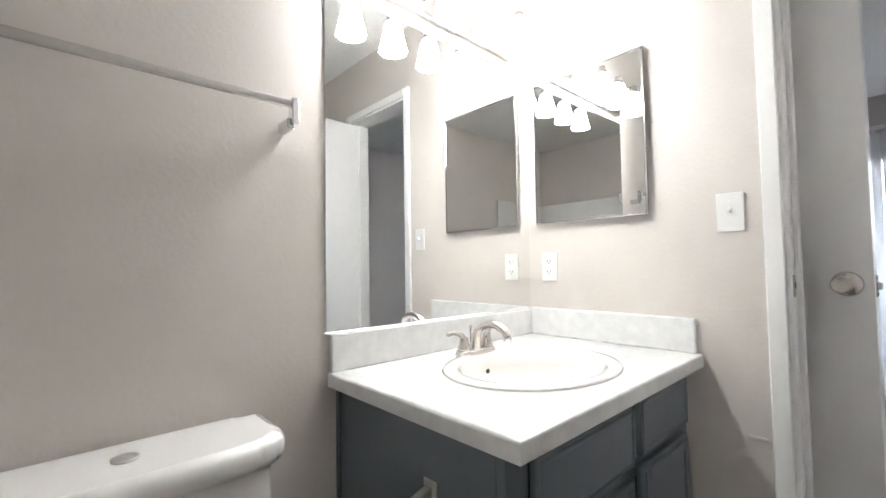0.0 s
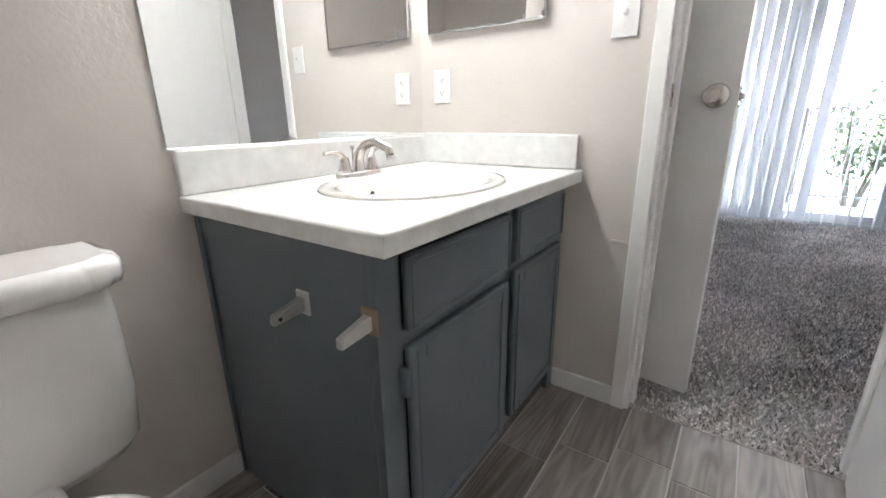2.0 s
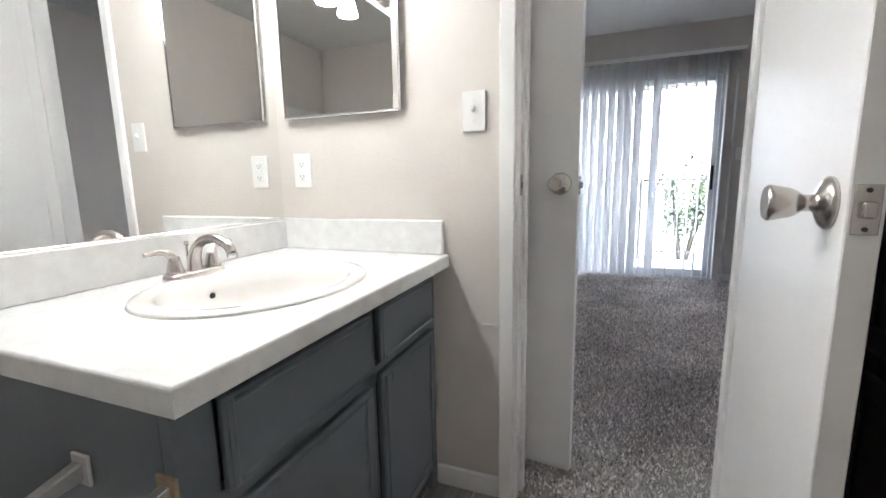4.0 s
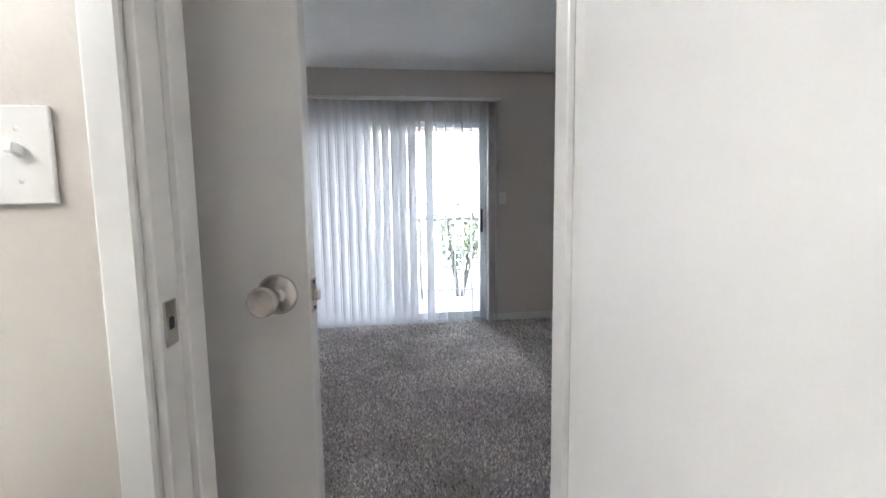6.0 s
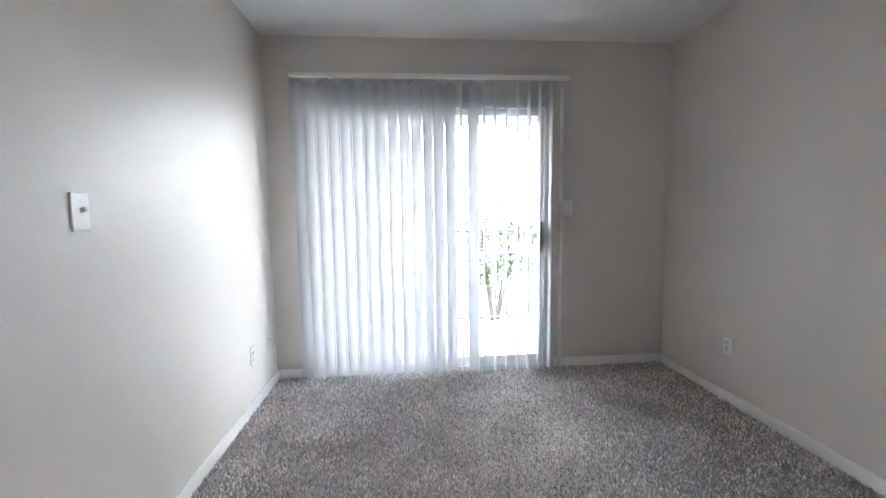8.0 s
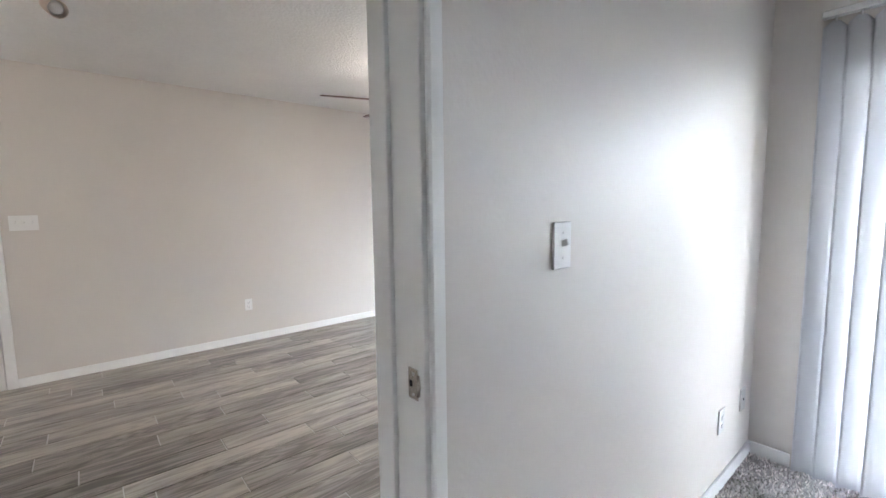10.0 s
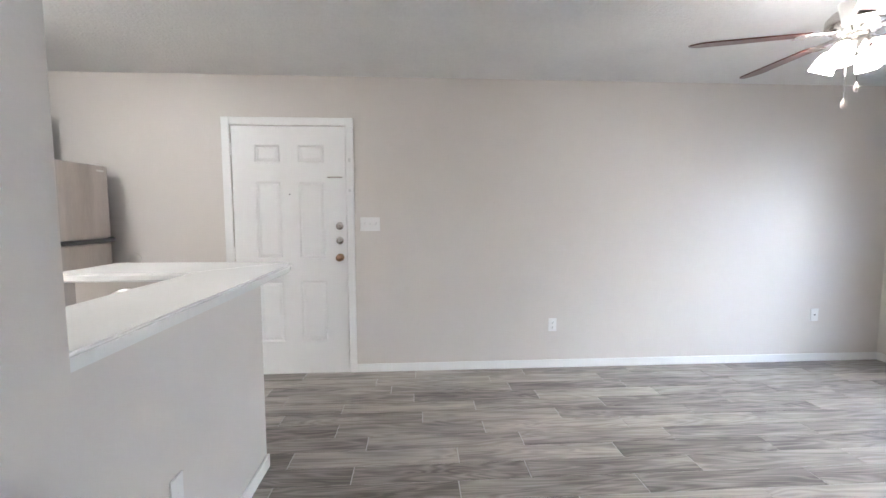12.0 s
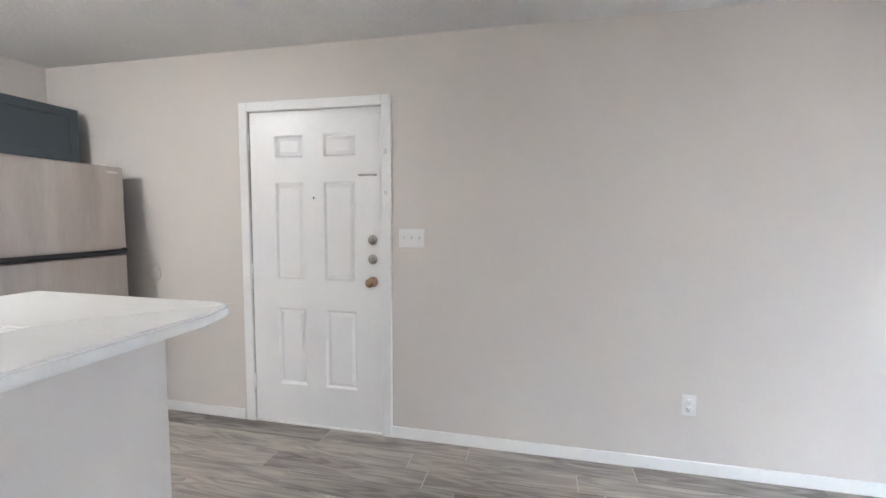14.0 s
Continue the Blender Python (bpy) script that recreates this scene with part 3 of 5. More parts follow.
def vanity():
    v = thing("vanity_cabinet", (-0.6, 0.95, 0), "charcoal painted vanity cabinet with two doors and two drawers", "cabinet")
    part("side_panel", rbox((-0.902, VY0, 0.0), (-0.345, VY0 + 0.016, 0.76), 0.002, 1), VAN, v)
    part("back_strip", rbox((-0.902, VY0 - 0.008, 0.0), (-0.885, VY0, 0.75), 0.002, 1), VAN, v)
    part("face_frame", boxes(((-0.345, VY0, 0.0), (-0.325, 0.575, 0.76)), ((-0.345, 0.985, 0.07), (-0.325, 1.018, 0.76)), ((-0.345, 1.355, 0.0), (-0.325, 1.398, 0.76)),
                             ((-0.345, 0.575, 0.735), (-0.325, 1.355, 0.76)), ((-0.345, 0.575, 0.545), (-0.325, 1.355, 0.585)), ((-0.345, 0.575, 0.07), (-0.325, 1.355, 0.11))), VAN, v)
    # Near-black sheet painted as the shade in the gaps round doors and drawers.
    part("gap_shade_sheet", rbox((-0.36, VY0 + 0.016, 0.08), (-0.347, 1.397, 0.755)), VAN_SHADE, v)
    part("kick_board", rbox((-0.41, VY0 + 0.016, 0.0), (-0.395, 1.397, 0.085)), VAN, v)
    part("bottom", rbox((-0.90, VY0 + 0.016, 0.075), (-0.362, 1.397, 0.09)), VAN, v)
    vanity_front(v, 0.578, 0.982, 0.585, 0.732, "drawer", "drawer front with a chipped top edge")
    vanity_front(v, 1.020, 1.352, 0.595, 0.738, "drawer", "small drawer front")
    dl = vanity_front(v, 0.578, 0.978, 0.085, 0.555, "door", "panelled door")
    vanity_front(v, 1.020, 1.352, 0.10, 0.570, "door", "panelled door")
    part("hinge", rbox((-0.325, 0.563, 0.45), (-0.309, 0.577, 0.515), 0.004), VAN, v, "painted-over cabinet hinge")
    part("chip", rbox((-0.3075, 0.83, 0.716), (-0.3064, 0.85, 0.721)), RUST, v, "bare wood chip in the paint")
    return v


vanity()


def holder_post(x, z, rusty):
    t = thing("toilet_paper_holder_post", (x, VY0, z), "chrome toilet paper holder arm with a %s base" % ("rusted" if rusty else "square"), "paper holder", "toilet paper holder posts")
    part("base_plate", rbox((x - 0.019, VY0 - 0.006, z - 0.025), (x + 0.019, VY0, z + 0.025), 0.002, 1), RUST if rusty else CHROME_D, t)
    bm = bmesh.new()
    bmesh.ops.create_cube(bm, size=1)
    for vtx in bm.verts:
        far = vtx.co.y < 0
        s = 0.0105 if far else 0.0145
        vtx.co = Vector((x + vtx.co.x * 2 * s * 0.75, VY0 - (0.075 if far else 0.006), z - (0.012 if far else 0) + vtx.co.z * 2 * s))
    bmesh.ops.bevel(bm, geom=bm.edges[:], offset=0.003, segments=2, affect="EDGES")
    part("arm", bm, CHROME_D, t)
    part("roller_hole", lathe([(0, 0), (0.004, 0), (0.004, 0.001), (0, 0.001)], place(x + (0.0085 if not rusty else -0.0095), VY0 - 0.062, z - 0.01, "x"), 10), SLOT, t)


holder_post(-0.52, 0.62, False)
holder_post(-0.338, 0.63, True)


def counter():
    """Laminate vanity top with a hole for the basin and splashes on two walls."""
    t = thing("vanity_countertop", (-0.59, 0.95, 0.76), "white marbled laminate vanity countertop with backsplash", "countertop")
    bm = bmesh.new()
    cx, cy, ra, rb, n = -0.56, 0.925, 0.205, 0.245, 48
    x0, x1, y0, y1 = -0.905, -0.270, 0.483, 1.399
    inner, outer = [], []
    for i in range(n):
        a = 2 * math.pi * i / n
        c, s = math.cos(a), math.sin(a)
        inner.append((cx + ra * c, cy + rb * s))
        k = min(((x1 if c > 0 else x0) - cx) / c if abs(c) > 1e-6 else 1e9, ((y1 if s > 0 else y0) - cy) / s if abs(s) > 1e-6 else 1e9)
        outer.append((cx + k * c, cy + k * s))
    for corner in ((x0, y0), (x1, y0), (x1, y1), (x0, y1)):
        j = min(range(n), key=lambda q: (outer[q][0] - corner[0]) ** 2 + (outer[q][1] - corner[1]) ** 2)
        outer[j] = corner
    rings = [[bm.verts.new((*p, z)) for p in pts] for pts, z in ((inner, 0.762), (inner, 0.80), (outer, 0.80), (outer, 0.762))]
    for a, b in zip(rings, rings[1:] + rings[:1]):
        for i in range(n):
            bm.faces.new((a[i], a[(i + 1) % n], b[(i + 1) % n], b[i]))
    bmesh.ops.recalc_face_normals(bm, faces=bm.faces)
    rim = [e for e in bm.edges if all(v.co.z > 0.79 and (v.co.x > x1 - 0.002 or v.co.y < y0 + 0.002) for v in e.verts)]
    bmesh.ops.bevel(bm, geom=rim, offset=0.006, segments=3, affect="EDGES", profile=0.5)
    part("top", bm, LAM, t)
    part("backsplash", rbox((-0.905, 0.484, 0.80), (-0.884, 1.399, 0.902), 0.005), LAM, t)
    part("side_splash", rbox((-0.884, 1.379, 0.80), (-0.285, 1.399, 0.908), 0.005), LAM, t)
    b = thing("wash_basin", (cx, cy, 0.66), "oval white drop-in porcelain basin", "sink")
    body = lathe([(0.0, -0.125), (0.45, -0.12), (0.72, -0.09), (0.86, -0.04), (0.93, 0.002), (0.97, 0.007), (1.05, 0.008), (1.12, 0.006), (1.14, 0.0), (1.0, -0.002), (0.96, -0.03), (0.8, -0.10), (0.5, -0.135), (0, -0.137)], segs=56)
    for vtx in body.verts:
        vtx.co = Vector((cx + vtx.co.x * 0.198, cy + vtx.co.y * 0.240, 0.80 + vtx.co.z))
    part("bowl", body, PORC_B, b)
    part("drain", lathe([(0, 0), (0.022, 0), (0.024, 0.003), (0.012, 0.004), (0, 0.003)], pose(cx, cy, 0.676)), CHROME, b)
    part("overflow_hole", lathe([(0, 0), (0.008, 0), (0.008, 0.002), (0, 0.002)], place(cx - 0.166, cy, 0.755, "x"), 12), SLOT, b)


counter()


def centerset_faucet(cx, cy, z, turn, label):
    """A two-handle faucet with an arched spout; local +y points out over the basin."""
    f = thing("faucet", (0, 0, 0), label, "faucet")
    bm = lathe([(0, 0), (0.028, 0), (0.029, 0.004), (0.027, 0.013), (0.024, 0.017), (0, 0.017)], segs=32)
    for v in bm.verts:
        v.co.x += 0.052 if v.co.x > 0 else -0.052
    part("deck_plate", bm, NICK, f)
    pts = curve_points([(0, 0.0, 0.012), (0, 0.004, 0.055), (0, 0.03, 0.088), (0, 0.075, 0.098), (0, 0.115, 0.084), (0, 0.128, 0.066)], 7)
    rads = [0.019 - 0.007 * min(1, i / 12) for i in range(len(pts))]
    part("spout", tube(pts, rads, 16), NICK, f)
    part("aerator", lathe([(0, 0), (0.0125, 0), (0.0125, 0.012), (0, 0.012)], pose(0, 0.129, 0.054)), CHROME, f)
    for s in (-1, 1):
        h = part("handle", lathe([(0.021, 0.012), (0.019, 0.025), (0.014, 0.045), (0.012, 0.058), (0.0, 0.064)], pose(s * 0.052, 0, 0)), NICK, f)
        pts = curve_points([(s * 0.052, 0.0, 0.052), (s * 0.066, -0.004, 0.068), (s * 0.09, -0.006, 0.074), (s * 0.118, -0.004, 0.072)], 5)
        part("lever", tube(pts, [0.010 - 0.0045 * i / (len(pts) - 1) for i in range(len(pts))], 10), NICK, h)
    part("lift_rod", tube([(0, -0.022, 0.012), (0, -0.022, 0.075), (0, -0.022, 0.078), (0, -0.022, 0.088)], [0.003, 0.003, 0.006, 0.005], 8), NICK, f)
    f.matrix_basis = pose(cx, cy, z, 0, 0, turn)
    return f


centerset_faucet(-0.775, 0.925, 0.802, -90, "brushed nickel two-handle faucet on the vanity basin")

solid("wall_mirror", rbox((MX, 0.475, 0.905), (MX + 0.006, 1.397, 1.87), 0.0015, 1), MIRROR, "large frameless wall mirror above the vanity", "mirror", base=(MX, 0.94, 0.905))
solid("mirror_channel", rbox((MX, 0.472, 0.902), (MX + 0.009, 1.397, 0.9065), 0.001, 1), CHROME_D, "thin metal channel under the wall mirror", "trim")


def medicine_cabinet():
    m = thing("medicine_cabinet", (-0.635, MY, 1.24), "mirrored medicine cabinet recessed in the wall", "cabinet")
    x0, x1, z0, z1 = -0.852, -0.410, 1.242, 1.812
    part("box", rbox((x0 + 0.008, MY - 0.012, z0 + 0.008), (x1 - 0.008, MY, z1 - 0.008)), CHROME_D, m)
    part("mirror_door", rbox((x0 + 0.006, MY - 0.020, z0 + 0.006), (x1 - 0.006, MY - 0.0125, z1 - 0.006), 0.002, 1), MIRROR, m)
    bm = bmesh.new()
    w = 0.007
    for lo, hi in (((x0, z0), (x0 + w, z1)), ((x1 - w, z0), (x1, z1)), ((x0 + w, z0), (x1 - w, z0 + w)), ((x0 + w, z1 - w), (x1 - w, z1))):
        rbox((lo[0], MY - 0.023, lo[1]), (hi[0], MY - 0.011, hi[1]), 0.002, 1, bm)
    part("door_frame", bm, CHROME, m)


medicine_cabinet()


def vanity_light():
    t = thing("vanity_light", (MX, 0.90, 1.90), "nickel vanity light bar with lit frosted glass shades", "wall lamp")
    part("bar", rbox((MX, 0.55, 1.885), (MX + 0.045, 1.255, 1.965), 0.008), NICK, t)
    for y in (0.645, 0.815, 0.985, 1.155):
        arm = part("arm", tube(curve_points([(MX + 0.04, y, 1.93), (MX + 0.085, y, 1.965), (MX + 0.125, y, 1.985), (MX + 0.15, y, 1.965)], 5), 0.007, 10), NICK, t)
        part("socket_cup", lathe([(0.0, 0.03), (0.018, 0.028), (0.024, 0.0), (0.022, -0.012)], pose(MX + 0.155, y, 1.955)), NICK, arm)
        part("shade", lathe([(0.022, 0.0), (0.03, -0.012), (0.044, -0.075), (0.052, -0.108), (0.049, -0.108), (0.041, -0.075), (0.026, -0.012), (0.0, -0.006)], pose(MX + 0.155, y, 1.952), 8), SHADE, t, "lit frosted bell glass shade")


vanity_light()


def towel_bar():
    t = thing("towel_bar", (MX, 0.05, 1.46), "clear acrylic towel bar on square chrome posts", "towel bar")
    part("rail", rbox((MX + 0.049, -0.25, 1.473), (MX + 0.067, 0.368, 1.491), 0.004), ACRYL, t)
    for y in (-0.245, 0.36):
        part("post", rbox((MX, y - 0.012, 1.42), (MX + 0.062, y + 0.006, 1.447), 0.004), CHROME, t)
        part("bracket", rbox((MX + 0.046, y - 0.004, 1.432), (MX + 0.072, y + 0.014, 1.496), 0.003), CHROME, t)


towel_bar()


def toilet():
    t = thing("toilet", (-0.6, 0.036, 0), "white two-piece porcelain toilet with a top flush button", "toilet")
    yc = 0.036
    bm = bmesh.new()
    rings = []
    for z, xf, hw in ((0.345, -0.74, 0.222), (0.375, -0.722, 0.240), (0.48, -0.711, 0.249), (0.60, -0.710, 0.250), (0.690, -0.713, 0.247)):
        n, ring = 24, []
        for i in range(n + 1):
            a = math.pi * (i / n) - math.pi / 2
            px = (abs(math.cos(a)) ** 0.28) * (1 if math.cos(a) >= 0 else -1)
            py = math.copysign(abs(math.sin(a)) ** 0.55, math.sin(a))
            ring.append(bm.verts.new((-0.888 + (xf + 0.888) * px, yc + hw * py, z)))
        rings.append(ring)
    for a, b in zip(rings, rings[1:]):
        for i in range(len(a) - 1):
            bm.faces.new((a[i], a[i + 1], b[i + 1], b[i])).smooth = True
        bm.faces.new((a[-1], a[0], b[0], b[-1]))
    bm.faces.new(rings[0])
    bm.faces.new(rings[-1])
    bmesh.ops.recalc_face_normals(bm, faces=bm.faces)
    part("tank", bm, PORC, t)
    lid = bmesh.new()
    rings = []
    for z, g in ((0.692, -0.004), (0.694, 0.006), (0.708, 0.010), (0.732, 0.009), (0.741, 0.003), (0.745, -0.010)):
        hw, xf = 0.258 + g, -0.705 + g
        pts = [(-0.89 - 0.0, yc - hw), (xf - 0.05, yc - hw), (xf - 0.018, yc - hw + 0.022), (xf, yc - hw + 0.065), (xf, yc + hw - 0.065), (xf - 0.018, yc + hw - 0.022), (xf - 0.05, yc + hw), (-0.89, yc + hw)]
        rings.append([lid.verts.new((*p, z)) for p in pts])
    for a, b in zip(rings, rings[1:]):
        for i in range(8):
            lid.faces.new((a[i], a[(i + 1) % 8], b[(i + 1) % 8], b[i]))
    lid.faces.new(rings[0])
    lid.faces.new(rings[-1])
    bmesh.ops.recalc_face_normals(lid, faces=lid.faces)
    bmesh.ops.bevel(lid, geom=[e for e in lid.edges if abs(e.verts[0].co.z - e.verts[1].co.z) > 0.002], offset=0.012, segments=3, affect="EDGES")
    for fc in lid.faces:
        fc.smooth = abs(fc.normal.z) < 0.99
    part("tank_lid", lid, PORC, t)
    part("flush_button", lathe([(0, 0), (0.021, 0), (0.022, 0.004), (0.019, 0.006), (0, 0.0055)], pose(-0.80, yc, 0.7445)), CHROME_D, t, "round chrome flush button")
    bowl = lathe([(0.0, 0.0), (0.60, 0.0), (0.56, 0.05), (0.50, 0.14), (0.62, 0.24), (0.92, 0.31), (1.0, 0.345), (0.98, 0.357), (0.0, 0.357)], segs=36)
    for v in bowl.verts:
        v.co = Vector((-0.50 + v.co.x * (0.26 if v.co.x > 0 else 0.22), yc + v.co.y * 0.178, v.co.z))
    part("bowl", bowl, PORC, t)
    part("pedestal", rbox((-0.885, yc - 0.10, 0.0), (-0.60, yc + 0.10, 0.385), 0.04, 3), PORC, t)
    for nm, z0, z1, lab in (("seat", 0.358, 0.374, "white toilet seat"), ("lid", 0.376, 0.392, "closed white toilet lid")):
        seat = lathe([(0.0, z0), (0.97, z0), (1.0, z0 + 0.006), (0.99, z1 - 0.004), (0.94, z1), (0.0, z1 + 0.003)], segs=40)
        for v in seat.verts:
            v.co = Vector((-0.475 + v.co.x * (0.255 if v.co.x > 0 else 0.20), yc + v.co.y * 0.183, v.co.z))
        part(nm, seat, PORC, t, lab)


toilet()


def bathtub():
    t = thing("bathtub", (0, -1.1, 0), "white bathtub with a tall moulded wall surround", "bathtub")
    part("apron", rbox((MX + 0.001, -0.74, 0.0), (0.979, -0.68, 0.40), 0.012), PORC, t)
    part("basin_floor", rbox((MX + 0.001, -1.46, 0.0), (0.979, -0.74, 0.12), 0.01), PORC, t)
    part("rim", boxes(((MX + 0.001, -1.499, 0.36), (0.979, -1.43, 0.41)), ((MX + 0.001, -0.76, 0.385), (0.979, -0.672, 0.41)), r=0.008), PORC, t)
    for nm, lo, hi in (("back_panel", (MX + 0.001, -1.499, 0.41), (0.979, -1.482, 1.78)), ("end_panel", (MX + 0.001, -1.482, 0.41), (MX + 0.018, -0.68, 1.78)), ("end_panel", (0.962, -1.482, 0.41), (0.979, -0.68, 1.78))):
        part(nm, rbox(lo, hi, 0.004), PORC, t)
    part("soap_shelf", rbox((MX + 0.02, -1.48, 1.38), (MX + 0.22, -1.36, 1.41), 0.012), PORC, t)


bathtub()


def linen_cabinet():
    c = thing("linen_cabinet", (0.80, 1.14, 0), "tall near-black painted linen cabinet with panelled doors", "cabinet")
    part("body", rbox((0.64, 0.90, 0.0), (0.979, 1.38, 1.92), 0.003, 1), DARKP, c)
    for y0, y1 in ((0.906, 1.138), (1.142, 1.372)):
        for z0, z1 in ((0.12, 0.70), (0.72, 1.88)):
            d = part("door", rbox((0.622, y0, z0), (0.64, y1, z1), 0.004), DARKP, c)
            bm = bmesh.new()
            for lo, hi in (((y0 + 0.01, z0 + 0.01), (y0 + 0.05, z1 - 0.01)), ((y1 - 0.05, z0 + 0.01), (y1 - 0.01, z1 - 0.01)), ((y0 + 0.05, z0 + 0.01), (y1 - 0.05, z0 + 0.05)), ((y0 + 0.05, z1 - 0.05), (y1 - 0.05, z1 - 0.01))):
                rbox((0.614, lo[0], lo[1]), (0.6225, hi[0], hi[1]), 0.003, 1, bm)
            part("moulding", bm, DARKP, d)


linen_cabinet()

solid("caulk_ridge", rbox((-0.165, MY - 0.004, 0.578), (-0.115, MY, 0.588), 0.0015, 1), WALL, "uneven painted-over ridge on the bathroom wall", "paint ridge")

# ---- bedroom ----
structure("carpet", rbox((-0.90, 1.418, -0.13), (BX1 + 0.01, BY + 0.01, 0.0)), CARPET, "grey speckled cut-pile carpet", "carpet")


def tuft_sheet(x0, x1, y0, y1, step):
    """Short twisted tufts of pile over a stretch of carpet."""
    rng = np.random.default_rng(4)
    gx, gy = np.meshgrid(np.arange(x0, x1, step), np.arange(y0, y1, step))
    k = gx.size
    px = gx.ravel() + rng.uniform(-0.5, 0.5, k) * step
    py = gy.ravel() + rng.uniform(-0.5, 0.5, k) * step
    px, py = np.clip(px, x0 + 0.008, x1 - 0.008), np.clip(py, y0 + 0.008, y1 - 0.008)
    a, h, w = rng.uniform(0, 2 * np.pi, k), rng.uniform(0.006, 0.020, k), rng.uniform(0.0045, 0.0075, k)
    lx, ly = rng.normal(0, 0.007, k), rng.normal(0, 0.007, k)
    verts = np.zeros((k, 4, 3))
    for j in range(3):
        b = a + j * 2 * np.pi / 3
        verts[:, j] = np.stack([px + w * np.cos(b), py + w * np.sin(b), np.full(k, -0.004)], -1)
    verts[:, 3] = np.stack([px + lx, py + ly, h], -1)
    base = np.arange(k)[:, None] * 4
    tri = np.concatenate([base + np.array([[0, 1, 3]]), base + np.array([[1, 2, 3]]), base + np.array([[2, 0, 3]])])
    me = bpy.data.meshes.new("carpet_pile")
    me.from_pydata(verts.reshape(-1, 3).tolist(), [], tri.tolist())
    me.materials.append(PILE)
    return tagged(new("carpet_pile", me), "short twisted grey carpet tufts", "carpet", "", "stuff")


PILE = bpy.data.materials.new("grey_pile_yarn")
PILE.use_nodes = True
pn = PILE.node_tree.nodes
pg, pr = pn.new("ShaderNodeNewGeometry"), pn.new("ShaderNodeValToRGB")
pr.color_ramp.elements[0].color, pr.color_ramp.elements[1].color = (0.24, 0.225, 0.215, 1), (1.0, 0.93, 0.90, 1)
PILE.node_tree.links.new(pg.outputs["Random Per Island"], pr.inputs[0])
pc, pt, ph, pm = pn.new("ShaderNodeTexCoord"), pn.new("ShaderNodeTexNoise"), pn.new("ShaderNodeHueSaturation"), pn.new("ShaderNodeMapRange")
pt.inputs["Scale"].default_value, pt.inputs["Detail"].default_value, pt.inputs["Distortion"].default_value = 3.2, 4.0, 0.8
pm.inputs["From Min"].default_value, pm.inputs["From Max"].default_value = 0.32, 0.68
pm.inputs["To Min"].default_value, pm.inputs["To Max"].default_value = 0.82, 1.24
for a, b in ((pc.outputs["Object"], pt.inputs["Vector"]), (pt.outputs["Fac"], pm.inputs["Value"]), (pm.outputs[0], ph.inputs["Value"]),
             (pr.outputs[0], ph.inputs["Color"]), (ph.outputs[0], pn["Principled BSDF"].inputs["Base Color"])):
    PILE.node_tree.links.new(a, b)
pn["Principled BSDF"].inputs["Roughness"].default_value = 1.6
tuft_sheet(OX0 - 0.0, OX1, 1.418, 1.54, 0.0115)
tuft_sheet(BX0, BX1, 1.53, BY, 0.0115)


def patio_door():
    w = tagged(thing("window_1", (0.285, BY, 0), "white aluminium sliding patio door", "patio door"), kind="structure")
    y0, y1 = BY + 0.012, BY + 0.10
    part("window_frame", boxes(((PX0, BY - 0.012, 0.0), (PX0 + 0.04, y1, PZ)), ((PX1 - 0.04, BY - 0.012, 0.0), (PX1, y1, PZ)), ((PX0 + 0.04, BY - 0.012, PZ - 0.04), (PX1 - 0.04, y1, PZ)), ((PX0 + 0.04, BY - 0.012, 0.0), (PX1 - 0.04, y1, 0.035)), r=0.003), ALU, w)
    for nm, xa, xb, ya in (("fixed_sash", PX0 + 0.04, 0.36, BY + 0.055), ("sliding_sash", 0.29, PX1 - 0.04, BY + 0.012)):
        s = part(nm, boxes(((xa, ya, 0.035), (xa + 0.05, ya + 0.03, PZ - 0.04)), ((xb - 0.05, ya, 0.035), (xb, ya + 0.03, PZ - 0.04)), ((xa + 0.05, ya, PZ - 0.09), (xb - 0.05, ya + 0.03, PZ - 0.04)), ((xa + 0.05, ya, 0.035), (xb - 0.05, ya + 0.03, 0.105)), r=0.003), ALU, w)
        g = part("pane", rbox((xa + 0.045, ya + 0.012, 0.10), (xb - 0.045, ya + 0.017, PZ - 0.085)), GLASS, s)
        g.visible_shadow = False
    h = part("handle", boxes(((1.105, BY - 0.012, 0.90), (1.135, BY + 0.013, 1.13)), r=0.005), BLACKP, w, "black latch handle")
    part("grip", rbox((1.098, BY - 0.035, 0.95), (1.112, BY - 0.01, 1.08), 0.004), BLACKP, h)
    part("latch_lever", rbox((1.06, BY - 0.006, 1.0), (1.10, BY + 0.008, 1.05), 0.003), ALU, h)


patio_door()


